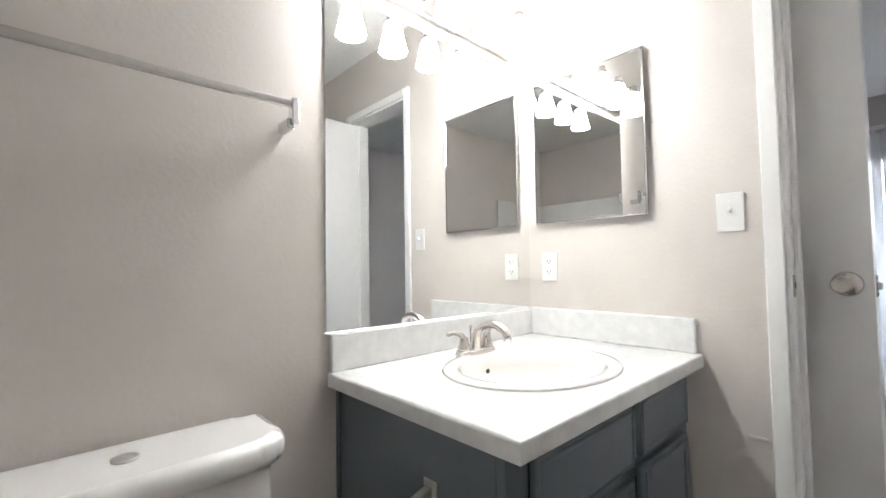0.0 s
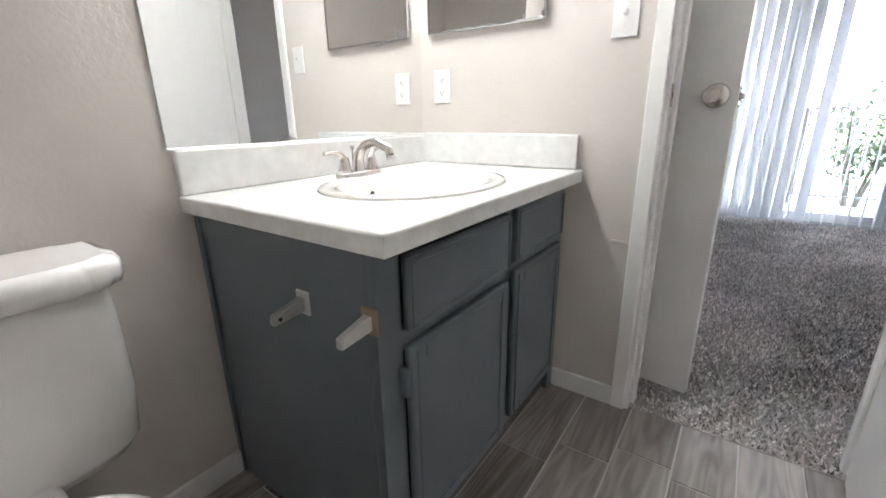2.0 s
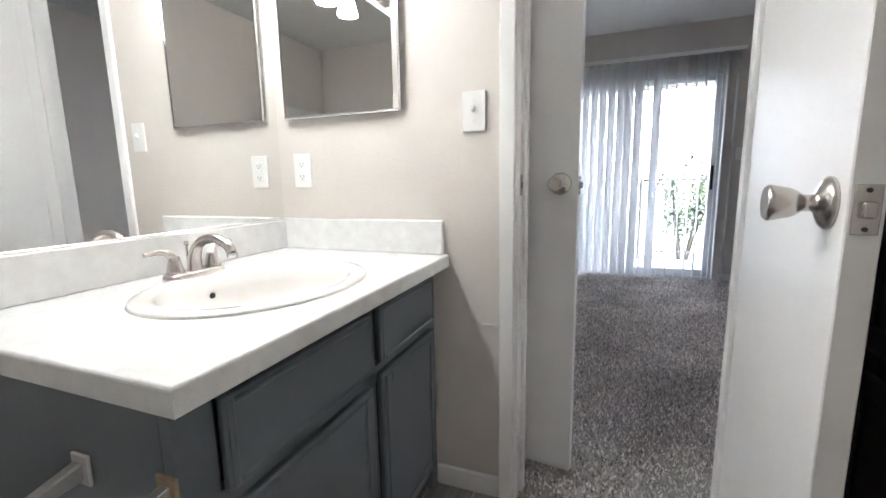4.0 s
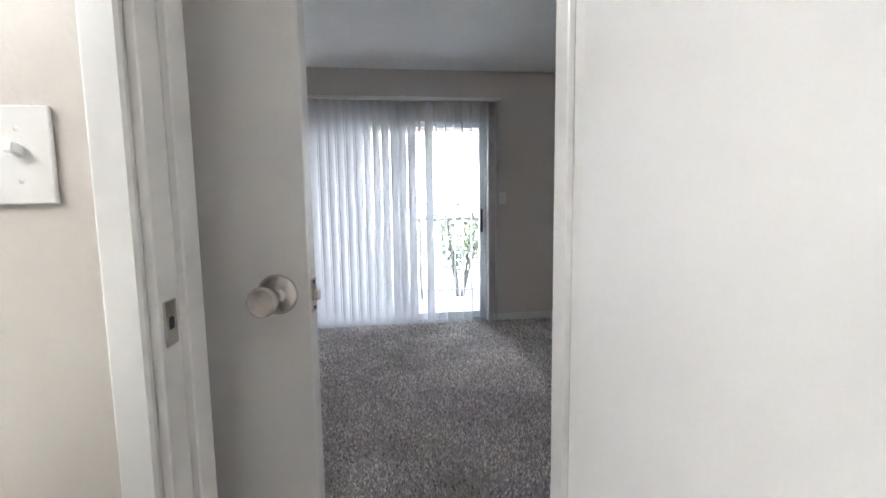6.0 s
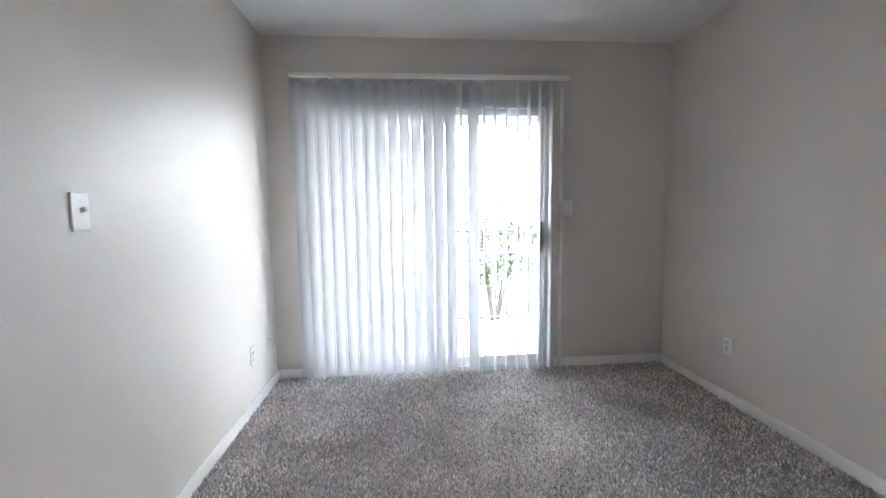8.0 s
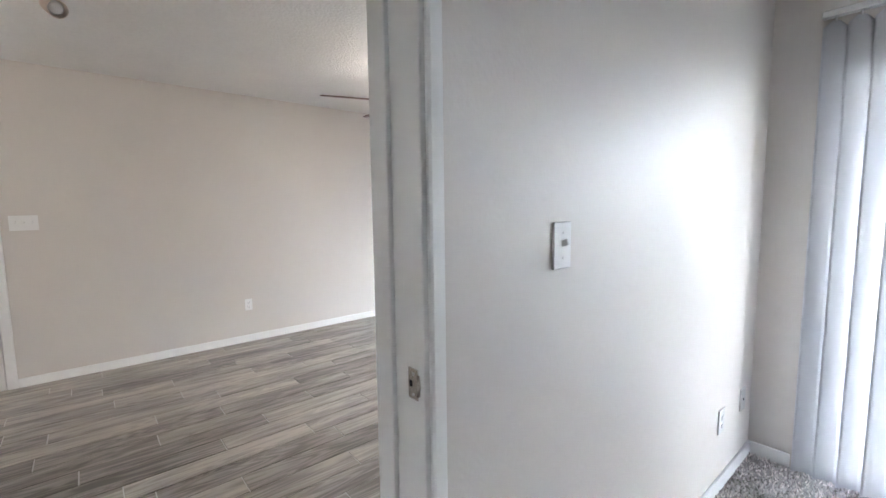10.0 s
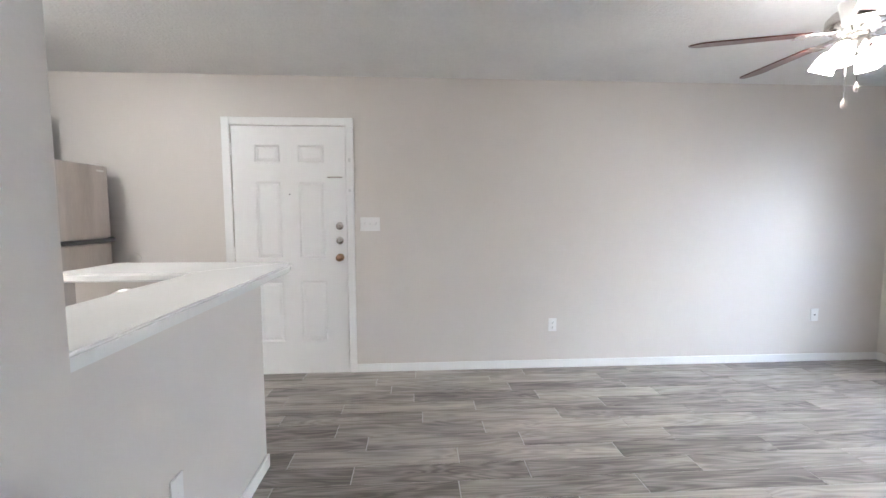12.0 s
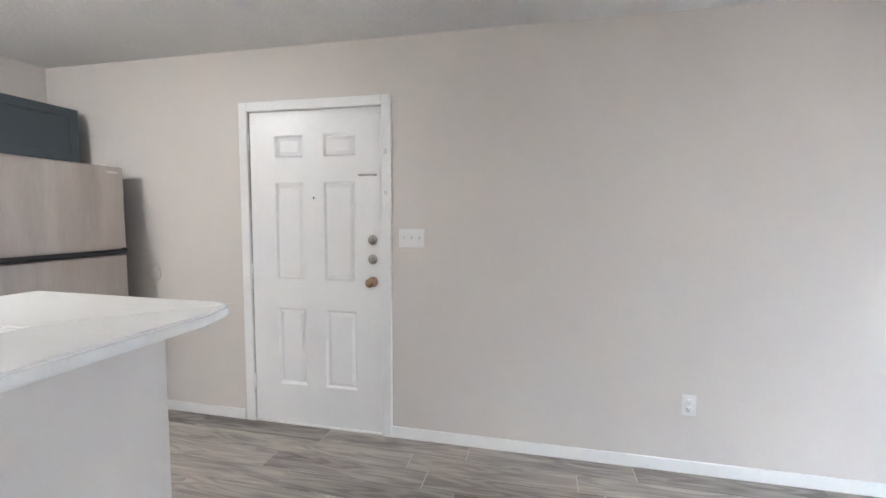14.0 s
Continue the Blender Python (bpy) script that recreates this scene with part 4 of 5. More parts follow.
def vane(x, angle, group):
    """One curved vertical vane hung from the headrail."""
    v = thing("blind_vane", (0, 0, 0), "white vinyl vertical blind vane hanging from the headrail", "blind vane", group)
    bm = bmesh.new()
    n, wd = 6, 0.089
    rows = []
    for z in (0.035, 2.095, 2.125):
        row = []
        for i in range(n + 1):
            u = i / n - 0.5
            k = 0.28 if z > 2.11 else 1.0
            row.append((u * wd * k, 0.011 * (1 - 4 * u * u) * k, z))
        rows.append(row)
    front = [[bm.verts.new(p) for p in r] for r in rows]
    back = [[bm.verts.new((p[0], p[1] - 0.0012, p[2])) for p in r] for r in rows]
    for a, b in zip(front, front[1:]):
        for i in range(n):
            bm.faces.new((a[i], a[i + 1], b[i + 1], b[i])).smooth = True
    for a, b in zip(back, back[1:]):
        for i in range(n):
            bm.faces.new((a[i + 1], a[i], b[i], b[i + 1])).smooth = True
    for k in range(len(rows) - 1):
        for i in (0, n):
            bm.faces.new((front[k][i], front[k + 1][i], back[k + 1][i], back[k][i]))
    bmesh.ops.recalc_face_normals(bm, faces=bm.faces)
    part("slat", bm, VANE, v)
    part("carrier_stem", rbox((-0.004, -0.003, 2.12), (0.004, 0.003, 2.15), 0.001, 1), PLATE, v)
    v.matrix_basis = pose(x, BY - 0.085, 0, 0, 0, angle)
    return v


rail = thing("blind_headrail", (0.32, BY - 0.085, 2.15), "white headrail of the vertical blinds", "blind headrail")
part("channel", rbox((-0.655, BY - 0.105, 2.140), (1.30, BY - 0.065, 2.168), 0.004), TRIM, rail)
for x in (-0.4, 0.35, 1.1):
    part("bracket", rbox((x, BY - 0.065, 2.15), (x + 0.03, BY - 0.001, 2.185), 0.002), TRIM, rail)
first = vane(-0.61, 30, "vertical blind vanes")
x = -0.61
rng = random.Random(3)
while x < 1.22:
    x += 0.081
    if x < 0.42:
        ang = 30 + rng.uniform(-2.5, 2.5)
    elif x < 0.48 or 0.56 < x < 0.64:
        ang = 22
    else:
        ang = 83 + rng.uniform(-3, 3)
    copy_thing(first, pose(x, BY - 0.085, 0, 0, 0, ang))


# ---- balcony and outdoors ----
structure("balcony_slab", rbox((-2.0, BY + 0.15, -0.30), (3.2, 6.28, -0.03), 0.01), CONC, "pale concrete balcony floor", "balcony floor")
structure("balcony_ceiling", boxes(((-2.0, BY + 0.15, 2.30), (3.2, 6.40, 2.45)), ((-2.0, 6.20, 2.10), (3.2, 6.32, 2.30))), STUCCO, "pale balcony soffit with an edge beam", "balcony ceiling")


def railing():
    r = thing("balcony_railing", (0.6, 6.2, -0.03), "dark iron balcony railing with thin balusters", "railing")
    part("top_rail", rbox((-2.0, 6.185, 0.98), (3.2, 6.215, 1.01), 0.003), IRON, r)
    part("bottom_rail", rbox((-2.0, 6.19, 0.07), (3.2, 6.21, 0.09), 0.003), IRON, r)
    for i in range(42):
        xx = -1.95 + i * 0.123
        part("baluster", rbox((xx - 0.006, 6.194, 0.085), (xx + 0.006, 6.206, 0.985)), IRON, r)
    for xx in (-1.98, 0.6, 3.18):
        part("post", rbox((xx - 0.02, 6.18, -0.03), (xx + 0.02, 6.22, 1.0), 0.003), IRON, r)


railing()
HAZE = bpy.data.materials.new("white_haze")
HAZE.use_nodes = True
HAZE.node_tree.nodes["Principled BSDF"].inputs["Base Color"].default_value = (0.8, 0.82, 0.85, 1)
HAZE.node_tree.nodes["Principled BSDF"].inputs["Emission Color"].default_value = (0.91, 0.955, 1.0, 1)
HAZE.node_tree.nodes["Principled BSDF"].inputs["Emission Strength"].default_value = 0.95
structure("backdrop", rbox((-260, 120, -5), (260, 121, 90)), HAZE, "bright white hazy sky in the distance", "sky")
structure("ground", rbox((-400, 6.9, -0.60), (400, 900, -0.35)), DIRT, "pale dry courtyard ground", "ground")


def shrub(x, y, z, h, seed, name="tree"):
    """A small open tree: a few thin stems that fork, with loose leaves."""
    rg = random.Random(seed)
    t = thing(name, (x, y, z), "small airy green tree beyond the balcony", "tree", "courtyard trees")
    tb, tips = bmesh.new(), []
    for s in range(4):
        a = rg.uniform(0, 6.28)
        p0 = Vector((x + 0.05 * math.cos(a), y + 0.05 * math.sin(a), z))
        p1 = p0 + Vector((0.16 * math.cos(a), 0.16 * math.sin(a), h * 0.42))
        p2 = p1 + Vector((0.3 * math.cos(a + 0.5), 0.3 * math.sin(a + 0.5), h * 0.38))
        pts = curve_points([p0, p1, p2], 5)
        tube(pts, [0.028 - 0.02 * i / (len(pts) - 1) for i in range(len(pts))], 7, tb)
        for k in range(7):
            q = pts[rg.randrange(4, len(pts))]
            e = q + Vector((rg.uniform(-0.42, 0.42), rg.uniform(-0.42, 0.42), rg.uniform(-0.05, 0.45)))
            tube([q, (q + e) / 2 + Vector((0, 0, 0.04)), e], [0.008, 0.006, 0.003], 5, tb)
            tips += [e, (q + e) / 2, q]
    part("trunk", tb, BARK, t)
    lb = bmesh.new()
    for _ in range(3200):
        c = rg.choice(tips) + Vector((rg.gauss(0, 0.11), rg.gauss(0, 0.11), rg.gauss(0, 0.10)))
        s = rg.uniform(0.022, 0.045)
        q = Euler((rg.uniform(-1, 1), rg.uniform(-1, 1), rg.uniform(0, 6.28))).to_matrix()
        v = [lb.verts.new(c + q @ Vector(o)) for o in ((-s, 0, 0), (0, -s * 0.5, 0.004), (s, 0, 0), (0, s * 0.5, 0.004))]
        lb.faces.new(v)
    part("crown", lb, LEAF, t)


shrub(1.34, 7.7, -0.35, 1.60, 5)
shrub(2.75, 8.3, -0.35, 1.6, 9)
shrub(0.1, 9.6, -0.35, 1.0, 12)

# ---- living room ----
def louvre_panel():
    """The closet door with its return-air louvres."""
    d = tagged(thing("closet_door", (-1.4, CY, 0), "beige painted closet door panel with louvred vents", "closet door"), kind="")
    y = CY
    part("panel", rbox((-1.705, y, 0.10), (-1.06, y + 0.010, 2.06), 0.003), WALL, d)
    for xa, xb in ((-1.659, -1.552), (-1.532, -1.425), (-1.405, -1.298)):
        # Brownish dark sheet stands in for the shade between the slats.
        v = part("vent", rbox((xa, y + 0.0095, 0.18), (xb, y + 0.0115, 1.058)), VENT_SHADE, d)
        n = 66
        for i in range(n):
            z = 0.183 + i * 0.01315
            bm = rbox((xa, -0.0009, -0.0038), (xb, 0.0009, 0.0038), 0.0, 1, m=pose(0, y + 0.0150, z + 0.010, 34, 0, 0))
            part("slat", bm, WALL, v)
    bm = boxes(((-1.671, y + 0.010, 0.165), (-1.659, y + 0.0185, 1.070)), ((-1.552, y + 0.010, 0.165), (-1.532, y + 0.0185, 1.070)), ((-1.425, y + 0.010, 0.165), (-1.405, y + 0.0185, 1.070)), ((-1.298, y + 0.010, 0.165), (-1.285, y + 0.0185, 1.070)),
               ((-1.659, y + 0.010, 1.058), (-1.298, y + 0.0185, 1.070)), ((-1.659, y + 0.010, 0.165), (-1.298, y + 0.0185, 0.18)), r=0.001)
    part("vent_frame", bm, WALL, d)
    for hx, z in ((-1.696, 1.497), (-1.683, 1.116)):
        part("wall_hook", tube([(hx, y + 0.008, z), (hx, y + 0.016, z), (hx, y + 0.018, z + 0.003)], [0.0025, 0.0025, 0.004], 8), CREAM, d)


louvre_panel()

HWY = 1.546
structure("half_wall", boxes(((-3.385, HWY - 0.12, -0.02), (CX, HWY, 1.035)), ((-3.385, 0.74, -0.02), (-3.265, HWY - 0.12, 1.035))), WALL, "beige painted half wall under the breakfast bar", "half wall")
structure("baseboard", baseboard((-3.398, HWY), (CX, HWY + BT)), TRIM, "white painted baseboard", "baseboard")
structure("baseboard", baseboard((-3.398, 0.74), (-3.385, HWY)), TRIM, "white painted baseboard", "baseboard")
plate_on("blank", "y", -2.57, HWY, 0.42, label="painted-over blank plate on the half wall")


def bar_top():
    b = thing("breakfast_bar", (-2.8, 1.5, 1.035), "white laminate L-shaped breakfast bar top", "bar counter")
    bm = bmesh.new()
    outline = [(CX, 1.692), (-3.40, 1.692), (-3.535, 1.66), (-3.575, 1.60), (-3.60, 0.71), (-3.145, 0.71), (-3.145, 1.335), (CX, 1.335)]
    lo = [bm.verts.new((*p, 1.035)) for p in outline]
    hi = [bm.verts.new((*p, 1.075)) for p in outline]
    bm.faces.new(lo)
    bm.faces.new(hi)
    for i in range(len(outline)):
        bm.faces.new((lo[i], lo[(i + 1) % len(lo)], hi[(i + 1) % len(lo)], hi[i]))
    bmesh.ops.recalc_face_normals(bm, faces=bm.faces)
    bmesh.ops.bevel(bm, geom=[e for e in bm.edges if e.verts[0].co.z > 1.07 and e.verts[1].co.z > 1.07 or e.verts[0].co.z < 1.04 and e.verts[1].co.z < 1.04], offset=0.008, segments=3, affect="EDGES")
    bm.normal_update()
    for fc in bm.faces:
        fc.smooth = 0.02 < abs(fc.normal.z) < 0.98
    part("top", bm, BAR, b)
    part("mitre_joint", rbox((-0.27, -0.0008, 0), (0.27, 0.0008, 0.0008), m=pose(-3.36, 1.49, 1.0748, 0, 0, 141)), TRIM, b, "fine mitre joint line")


bar_top()


def ceiling_fan():
    cx, cy = -3.08, 4.36
    f = thing("ceiling_fan", (cx, cy, H), "brushed nickel ceiling fan with five mahogany blades and lit shades", "ceiling fan")
    part("canopy", lathe([(0.062, 0.0), (0.066, -0.012), (0.058, -0.035), (0.034, -0.06), (0.022, -0.066), (0, -0.066)], pose(cx, cy, H)), NICK, f)
    part("downrod", lathe([(0.014, 0), (0.014, -0.11)], pose(cx, cy, H - 0.06), 14), NICK, f)
    part("motor", lathe([(0, 0), (0.05, -0.005), (0.095, -0.028), (0.112, -0.05), (0.115, -0.085), (0.105, -0.10), (0.085, -0.105), (0.08, -0.12), (0.05, -0.128), (0, -0.128)], pose(cx, cy, H - 0.160), 36), NICK, f)
    part("light_kit", lathe([(0.0, 0), (0.05, 0), (0.055, -0.03), (0.045, -0.06), (0.03, -0.085), (0.012, -0.095), (0, -0.095)], pose(cx, cy, H - 0.290), 24), NICK, f)
    for i in range(5):
        a = 35 + 72 * i
        m = pose(cx, cy, H - 0.270, 0, 0, a)
        arm = bmesh.new()
        rbox((0.085, -0.016, -0.006), (0.20, 0.016, 0.002), 0.003, 1, arm, m)
        rbox((0.185, -0.042, -0.008), (0.235, 0.042, -0.002), 0.003, 1, arm, m)
        part("blade_iron", arm, NICK, f)
        bl = bmesh.new()
        pts = []
        for u, w in ((0.19, 0.050), (0.22, 0.056), (0.45, 0.066), (0.63, 0.069), (0.66, 0.045), (0.685, 0.012)):
            pts.append((u, w))
        up = [(u, w) for u, w in pts] + [(u, -w) for u, w in reversed(pts)]
        top = [bl.verts.new((u, w, 0.004)) for u, w in up]
        bot = [bl.verts.new((u, w, -0.002)) for u, w in up]
        bl.faces.new(top)
        bl.faces.new(list(reversed(bot)))
        for k in range(len(up)):
            bl.faces.new((top[k], bot[k], bot[(k + 1) % len(up)], top[(k + 1) % len(up)]))
        bmesh.ops.recalc_face_normals(bl, faces=bl.faces)
        bmesh.ops.transform(bl, matrix=m @ pose(0, 0, 0, -11, 0, 0), verts=bl.verts)
        part("blade", bl, BLADE, f)
    for i in range(4):
        a = radians(20 + 90 * i)
        c, s = math.cos(a), math.sin(a)
        arm = part("lamp_arm", tube([(cx + 0.035 * c, cy + 0.035 * s, H - 0.330), (cx + 0.075 * c, cy + 0.075 * s, H - 0.330), (cx + 0.09 * c, cy + 0.09 * s, H - 0.345)], 0.011, 10), NICK, f)
        sh = lathe([(0.018, 0.0), (0.029, -0.010), (0.039, -0.042), (0.046, -0.094), (0.0435, -0.094), (0.0365, -0.042), (0.026, -0.012), (0.0, -0.005)], pose(cx + 0.085 * c, cy + 0.085 * s, H - 0.340) @ pose(0, 0, 0, 0, 0, math.degrees(a)) @ pose(0, 0, 0, 0, -28, 0), 24, square=0.35)
        part("shade", sh, SHADE_F, f, "lit frosted glass shade")
    ux, uy = cx + 0.075, cy - 0.105
    up_arm = part("lamp_arm", tube([(cx + 0.05, cy - 0.07, H - 0.280), (ux, uy, H - 0.295), (ux, uy, H - 0.280)], 0.010, 10), NICK, f)
    part("shade", lathe([(0.0, 0.0), (0.031, 0.004), (0.037, 0.032), (0.050, 0.092), (0.0475, 0.092), (0.0345, 0.034), (0.026, 0.007)], pose(ux, uy, H - 0.280, 0, 0, 40), 24, square=0.35), SHADE_U, f, "upturned lit frosted glass shade")
    for dx, ln in ((-0.01, 0.20), (0.045, 0.14)):
        ch = part("pull_chain", tube([(cx + dx, cy - 0.03, H - 0.375), (cx + dx, cy - 0.03, H - 0.375 - ln)], 0.0016, 6), CHROME, f)
        part("fob", lathe([(0.003, 0.0), (0.008, -0.012), (0.009, -0.028), (0.005, -0.04), (0, -0.041)], pose(cx + dx, cy - 0.03, H - 0.375 - ln), 12), CREAM, ch)


ceiling_fan()


def track_spot():
    x, y = -2.98, 2.27
    t = thing("track_spotlight", (x, y, H), "cream ceiling spotlight can with an unlit bulb", "spotlight")
    part("track", rbox((x - 0.45, y - 0.017, H - 0.02), (x + 0.12, y + 0.017, H), 0.003), CREAM, t)
    part("stem", tube([(x, y, H - 0.015), (x, y, H - 0.13)], 0.011, 12), CREAM, t)
    part("collar", tube([(x, y, H - 0.035), (x, y, H - 0.04)], 0.0135, 12), BLACKP, t)
    aim = look((x + 0.0, y, H - 0.155), (x + 0.9, y + 0.35, H - 0.685)) @ pose(0, 0, 0, 180, 0, 0)
    can = part("can", lathe([(0.0, -0.06), (0.030, -0.055), (0.038, -0.03), (0.041, 0.055), (0.037, 0.055), (0.033, -0.02), (0, -0.03)], aim), CREAM, t)
    part("bulb", lathe([(0.012, -0.02), (0.028, 0.01), (0.031, 0.035), (0.02, 0.05), (0, 0.055)], aim, 20), BULB, can)


track_spot()


def living_window():
    w = tagged(thing("window_2", (-3.15, LY, WZ0), "white framed window behind a slatted blind", "window"), kind="structure")
    y = LY + 0.06
    part("window_frame", boxes(((WX0, y, WZ0), (WX0 + 0.045, y + 0.05, WZ1)), ((WX1 - 0.045, y, WZ0), (WX1, y + 0.05, WZ1)), ((WX0 + 0.045, y, WZ1 - 0.045), (WX1 - 0.045, y + 0.05, WZ1)), ((WX0 + 0.045, y, WZ0), (WX1 - 0.045, y + 0.05, WZ0 + 0.045)), ((WX0 + 0.045, y, 1.13), (WX1 - 0.045, y + 0.04, 1.17)), r=0.003), ALU, w)
    g = part("pane", rbox((WX0 + 0.04, y + 0.02, WZ0 + 0.04), (WX1 - 0.04, y + 0.025, WZ1 - 0.04)), GLASS, w)
    g.visible_shadow = False
    part("window_sill", rbox((WX0 - 0.03, LY - 0.03, WZ0 - 0.03), (WX1 + 0.03, LY + 0.06, WZ0 + 0.002), 0.004), TRIM, w)
    b = thing("window_blind", (-3.15, LY - 0.02, WZ0), "white horizontal slat blind in the living room window", "blind")
    part("headrail", rbox((WX0 + 0.01, LY - 0.012, WZ1 - 0.05), (WX1 - 0.01, LY + 0.045, WZ1 - 0.005), 0.004), TRIM, b)
    n = 42
    for i in range(n):
        z = WZ0 + 0.035 + i * (WZ1 - WZ0 - 0.10) / n
        part("slat", rbox((WX0 + 0.012, -0.024, -0.0012), (WX1 - 0.012, 0.024, 0.0012), 0.0, 1, m=pose(0, LY + 0.017, z, 38, 0, 0)), VANE, b)
    part("bottom_rail", rbox((WX0 + 0.012, LY - 0.006, WZ0 + 0.005), (WX1 - 0.012, LY + 0.042, WZ0 + 0.022), 0.003), TRIM, b)
    for xx in (WX0 + 0.15, WX1 - 0.15):
        part("ladder_cord", rbox((xx - 0.0015, LY - 0.012, WZ0 + 0.02), (xx + 0.0015, LY - 0.009, WZ1 - 0.04)), TRIM, b)


living_window()


# ---- kitchen ----
def fridge():
    x0, x1, yf = -4.60, -3.715, 0.0
    f = thing("refrigerator", ((x0 + x1) / 2, -0.37, 0), "stainless top-freezer refrigerator with black handles", "refrigerator")
    part("body", rbox((x0 + 0.005, -0.78, 0.02), (x1 - 0.005, -0.055, 1.69), 0.006), BLACKP, f)
    for nm, z0, z1 in (("freezer_door", 1.135, 1.70), ("fridge_door", 0.08, 1.125)):
        d = part(nm, rbox((x0, -0.05, z0), (x1, yf, z1), 0.012, 3), STEEL, f)
        zz = z0 + 0.012 if nm == "freezer_door" else z1 - 0.012
        s = 1 if nm == "freezer_door" else -1
        if s > 0:
            part("handle", tube(curve_points([(x0 + 0.03, yf - 0.002, zz + 0.005), (x0 + 0.05, yf + 0.035, zz + 0.008), (x0 + 0.12, yf + 0.045, zz), (x1 - 0.15, yf + 0.045, zz - 0.0), (x1 - 0.05, yf + 0.03, zz)], 6), 0.017, 10), BLACKP, d, "black grip handle")
    part("badge", rbox((x0 + 0.045, yf, 1.655), (x0 + 0.115, yf + 0.002, 1.668), 0.0), CHROME_D, f)
    part("hinge_cap", rbox((x0 + 0.03, -0.055, 1.70), (x0 + 0.11, -0.01, 1.712), 0.003), PLATE, f)
    for xx in (x0 + 0.06, x1 - 0.06):
        part("foot", lathe([(0.018, 0), (0.018, 0.03)], pose(xx, -0.1, 0), 10), BLACKP, f)


fridge()


def wall_cabinet():
    c = thing("wall_cabinet", (-4.3, -0.6, 1.73), "slate painted wall cabinet above the refrigerator", "cabinet")
    part("body", rbox((-4.665, -0.797, 1.735), (-3.78, -0.44, 2.11), 0.003, 1), KCAB, c)
    d = part("door", rbox((-4.645, -0.44, 1.745), (-3.80, -0.42, 2.10), 0.004), KCAB, c)
    x0, x1, z0, z1 = -4.645, -3.80, 1.745, 2.10
    bm = boxes(((x0 + 0.006, -0.4205, z0 + 0.006), (x0 + 0.055, -0.412, z1 - 0.006)), ((x1 - 0.055, -0.4205, z0 + 0.006), (x1 - 0.006, -0.412, z1 - 0.006)), ((x0 + 0.055, -0.4205, z0 + 0.006), (x1 - 0.055, -0.412, z0 + 0.055)), ((x0 + 0.055, -0.4205, z1 - 0.055), (x1 - 0.055, -0.412, z1 - 0.006)), r=0.002)
    part("door_frame", bm, KCAB, d)


wall_cabinet()
bm = lathe([(0, 0), (0.052, 0), (0.054, 0.004), (0.048, 0.008), (0.02, 0.009), (0, 0.009)], place(LX0, 0.08, 0.977, "x"), 32)
solid("wall_bumper", bm, WALL, "round painted doorstop bumper on the wall", "door stop", base=(LX0, 0.08, 0.977))


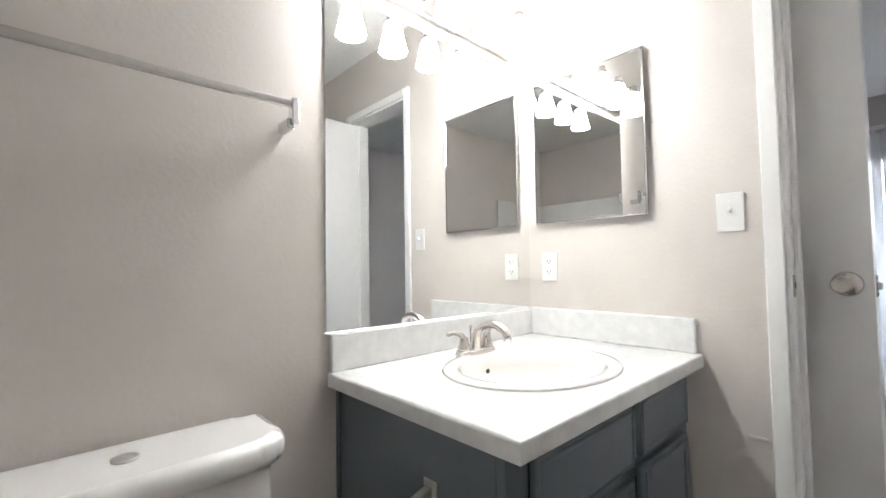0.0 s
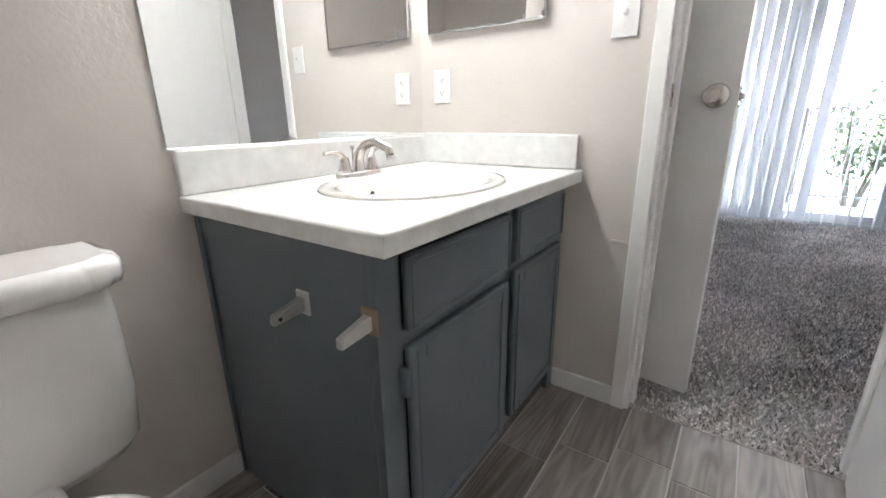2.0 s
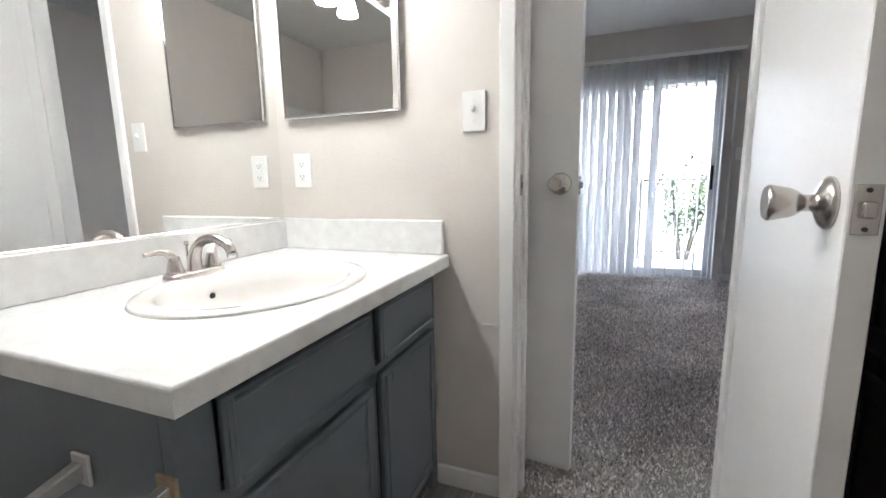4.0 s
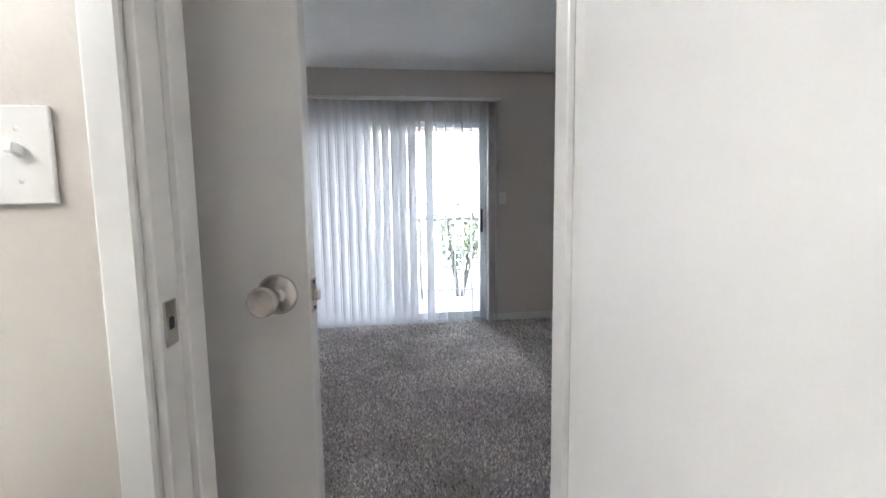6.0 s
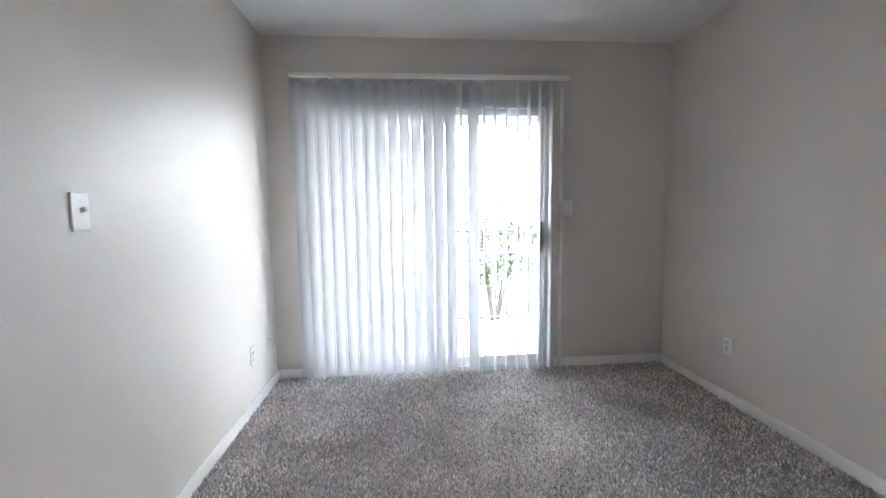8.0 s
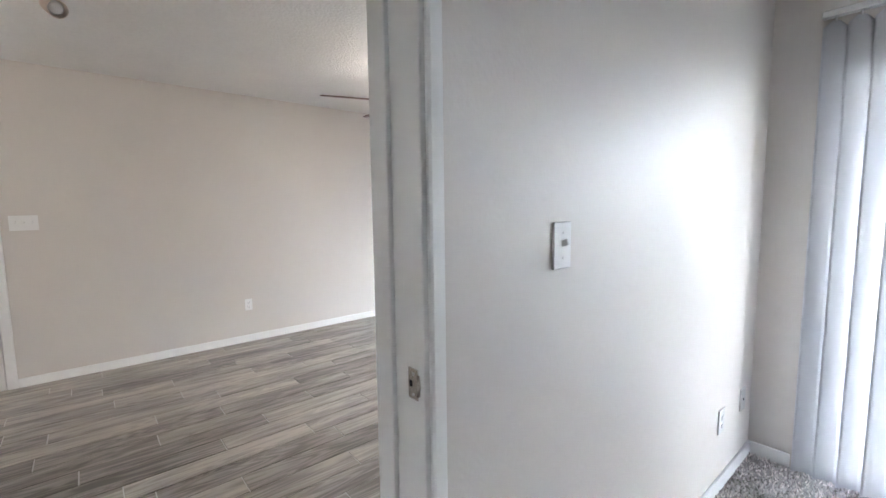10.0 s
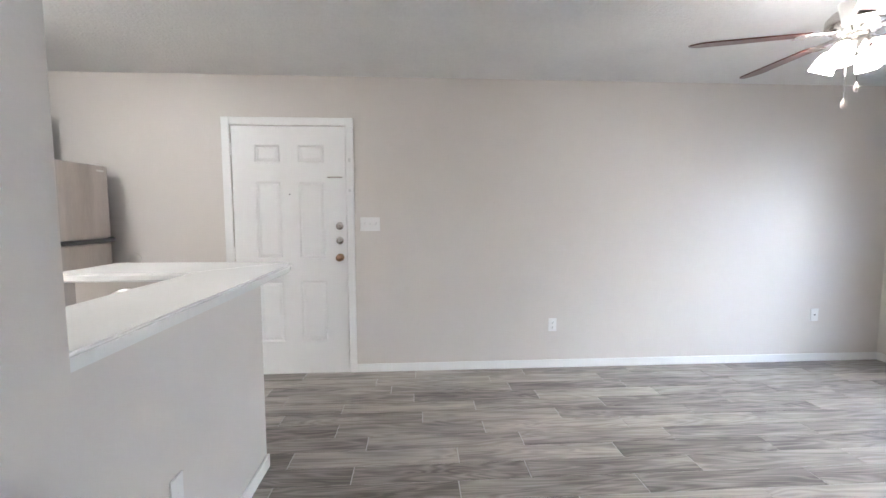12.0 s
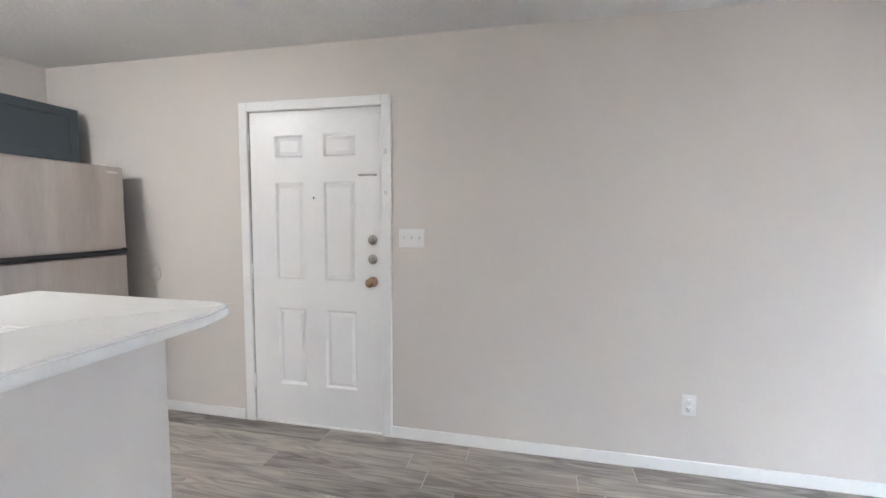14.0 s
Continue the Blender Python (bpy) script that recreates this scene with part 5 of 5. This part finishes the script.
def sink_counter():
    c = thing("sink_base_cabinet", (-2.6, 1.1, 0), "slate painted sink base cabinet behind the half wall", "cabinet")
    part("body", rbox((-3.262, 0.84, 0.10), (CX - 0.003, HWY - 0.123, 0.87), 0.002, 1), KCAB, c)
    part("kick_board", rbox((-3.262, 0.90, 0.0), (CX - 0.003, HWY - 0.123, 0.10)), KCAB, c)
    t = thing("kitchen_countertop", (-2.6, 1.1, 0.87), "white laminate kitchen countertop with a steel sink", "countertop")
    part("top", boxes(((-3.262, 0.80, 0.872), (-3.10, HWY - 0.123, 0.91)), ((-2.50, 0.80, 0.872), (CX - 0.003, HWY - 0.123, 0.91)), ((-3.10, 0.80, 0.872), (-2.50, 0.86, 0.91)), ((-3.10, 1.33, 0.872), (-2.50, HWY - 0.123, 0.91)), r=0.003), BAR, t)
    s = thing("kitchen_sink", (-2.8, 1.1, 0.73), "stainless steel drop-in kitchen sink", "sink")
    part("basin", boxes(((-3.10, 0.86, 0.74), (-2.50, 1.33, 0.75)), ((-3.10, 0.86, 0.75), (-3.085, 1.33, 0.915)), ((-2.515, 0.86, 0.75), (-2.50, 1.33, 0.915)), ((-3.085, 0.86, 0.75), (-2.515, 0.875, 0.915)), ((-3.085, 1.315, 0.75), (-2.515, 1.33, 0.915)), r=0.003), STEEL, s)
    f = centerset_faucet(-2.93, 1.27, 0.912, 180, "brushed nickel kitchen faucet at the sink")
    f.scale = (1.1, 1.1, 1.2)


sink_counter()



# Out-of-view lamp, inferred from the refrigerator's shadow and added to light the kitchen.
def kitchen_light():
    t = thing("kitchen_ceiling_light", (-2.75, -0.1, H), "lit white dome light inferred on the kitchen ceiling, out of view", "ceiling light")
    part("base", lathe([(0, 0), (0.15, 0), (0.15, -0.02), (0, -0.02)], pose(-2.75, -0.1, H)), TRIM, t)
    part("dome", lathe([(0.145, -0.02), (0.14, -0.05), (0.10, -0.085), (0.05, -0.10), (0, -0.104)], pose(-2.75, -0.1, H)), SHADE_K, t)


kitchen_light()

# ---- floor tiles ----
def lay_planks(floor_name, mat, rects, width, length, seed, gap=0.004):
    """Wood-look tiles running along y, staggered, cut at the edges of the rectangles."""
    rg = random.Random(seed)
    meshes = {}
    host = bpy.data.objects["floor"]
    for x0, x1, y0, y1 in rects:
        x = x0
        while x < x1 - 0.01:
            xe = min(x + width, x1)
            y = y0 - rg.uniform(0, length)
            while y < y1 - 0.01:
                a, b = max(y, y0), min(y + length, y1)
                if b - a > 0.02:
                    w, l = round(xe - x - gap, 3), round(b - a - gap, 3)
                    if (w, l) not in meshes:
                        bm = rbox((-w / 2, -l / 2, -0.008), (w / 2, l / 2, 0.0), 0.0)
                        for v in bm.verts:
                            if v.co.z > -0.001:
                                v.co.x -= math.copysign(0.0008, v.co.x)
                                v.co.y -= math.copysign(0.0008, v.co.y)
                        me = bpy.data.meshes.new("floor_tile")
                        bm.to_mesh(me)
                        bm.free()
                        me.materials.append(mat)
                        meshes[(w, l)] = me
                    ob = new("floor_tile", meshes[(w, l)])
                    ob.location = ((x + xe) / 2, (a + b) / 2, rg.uniform(-0.0006, 0.0))
                    ob.parent = host
                y += length
            x += width


lay_planks("floor", PLANK, [(LX0, CX, 0.0, LY), (CX, -0.905, CY, LY)], 0.152, 0.914, 11)
lay_planks("floor", PLANK_B, [(-0.19 - 0.152 * 5, 0.98, -0.68, 1.418)], 0.152, 0.60, 5)
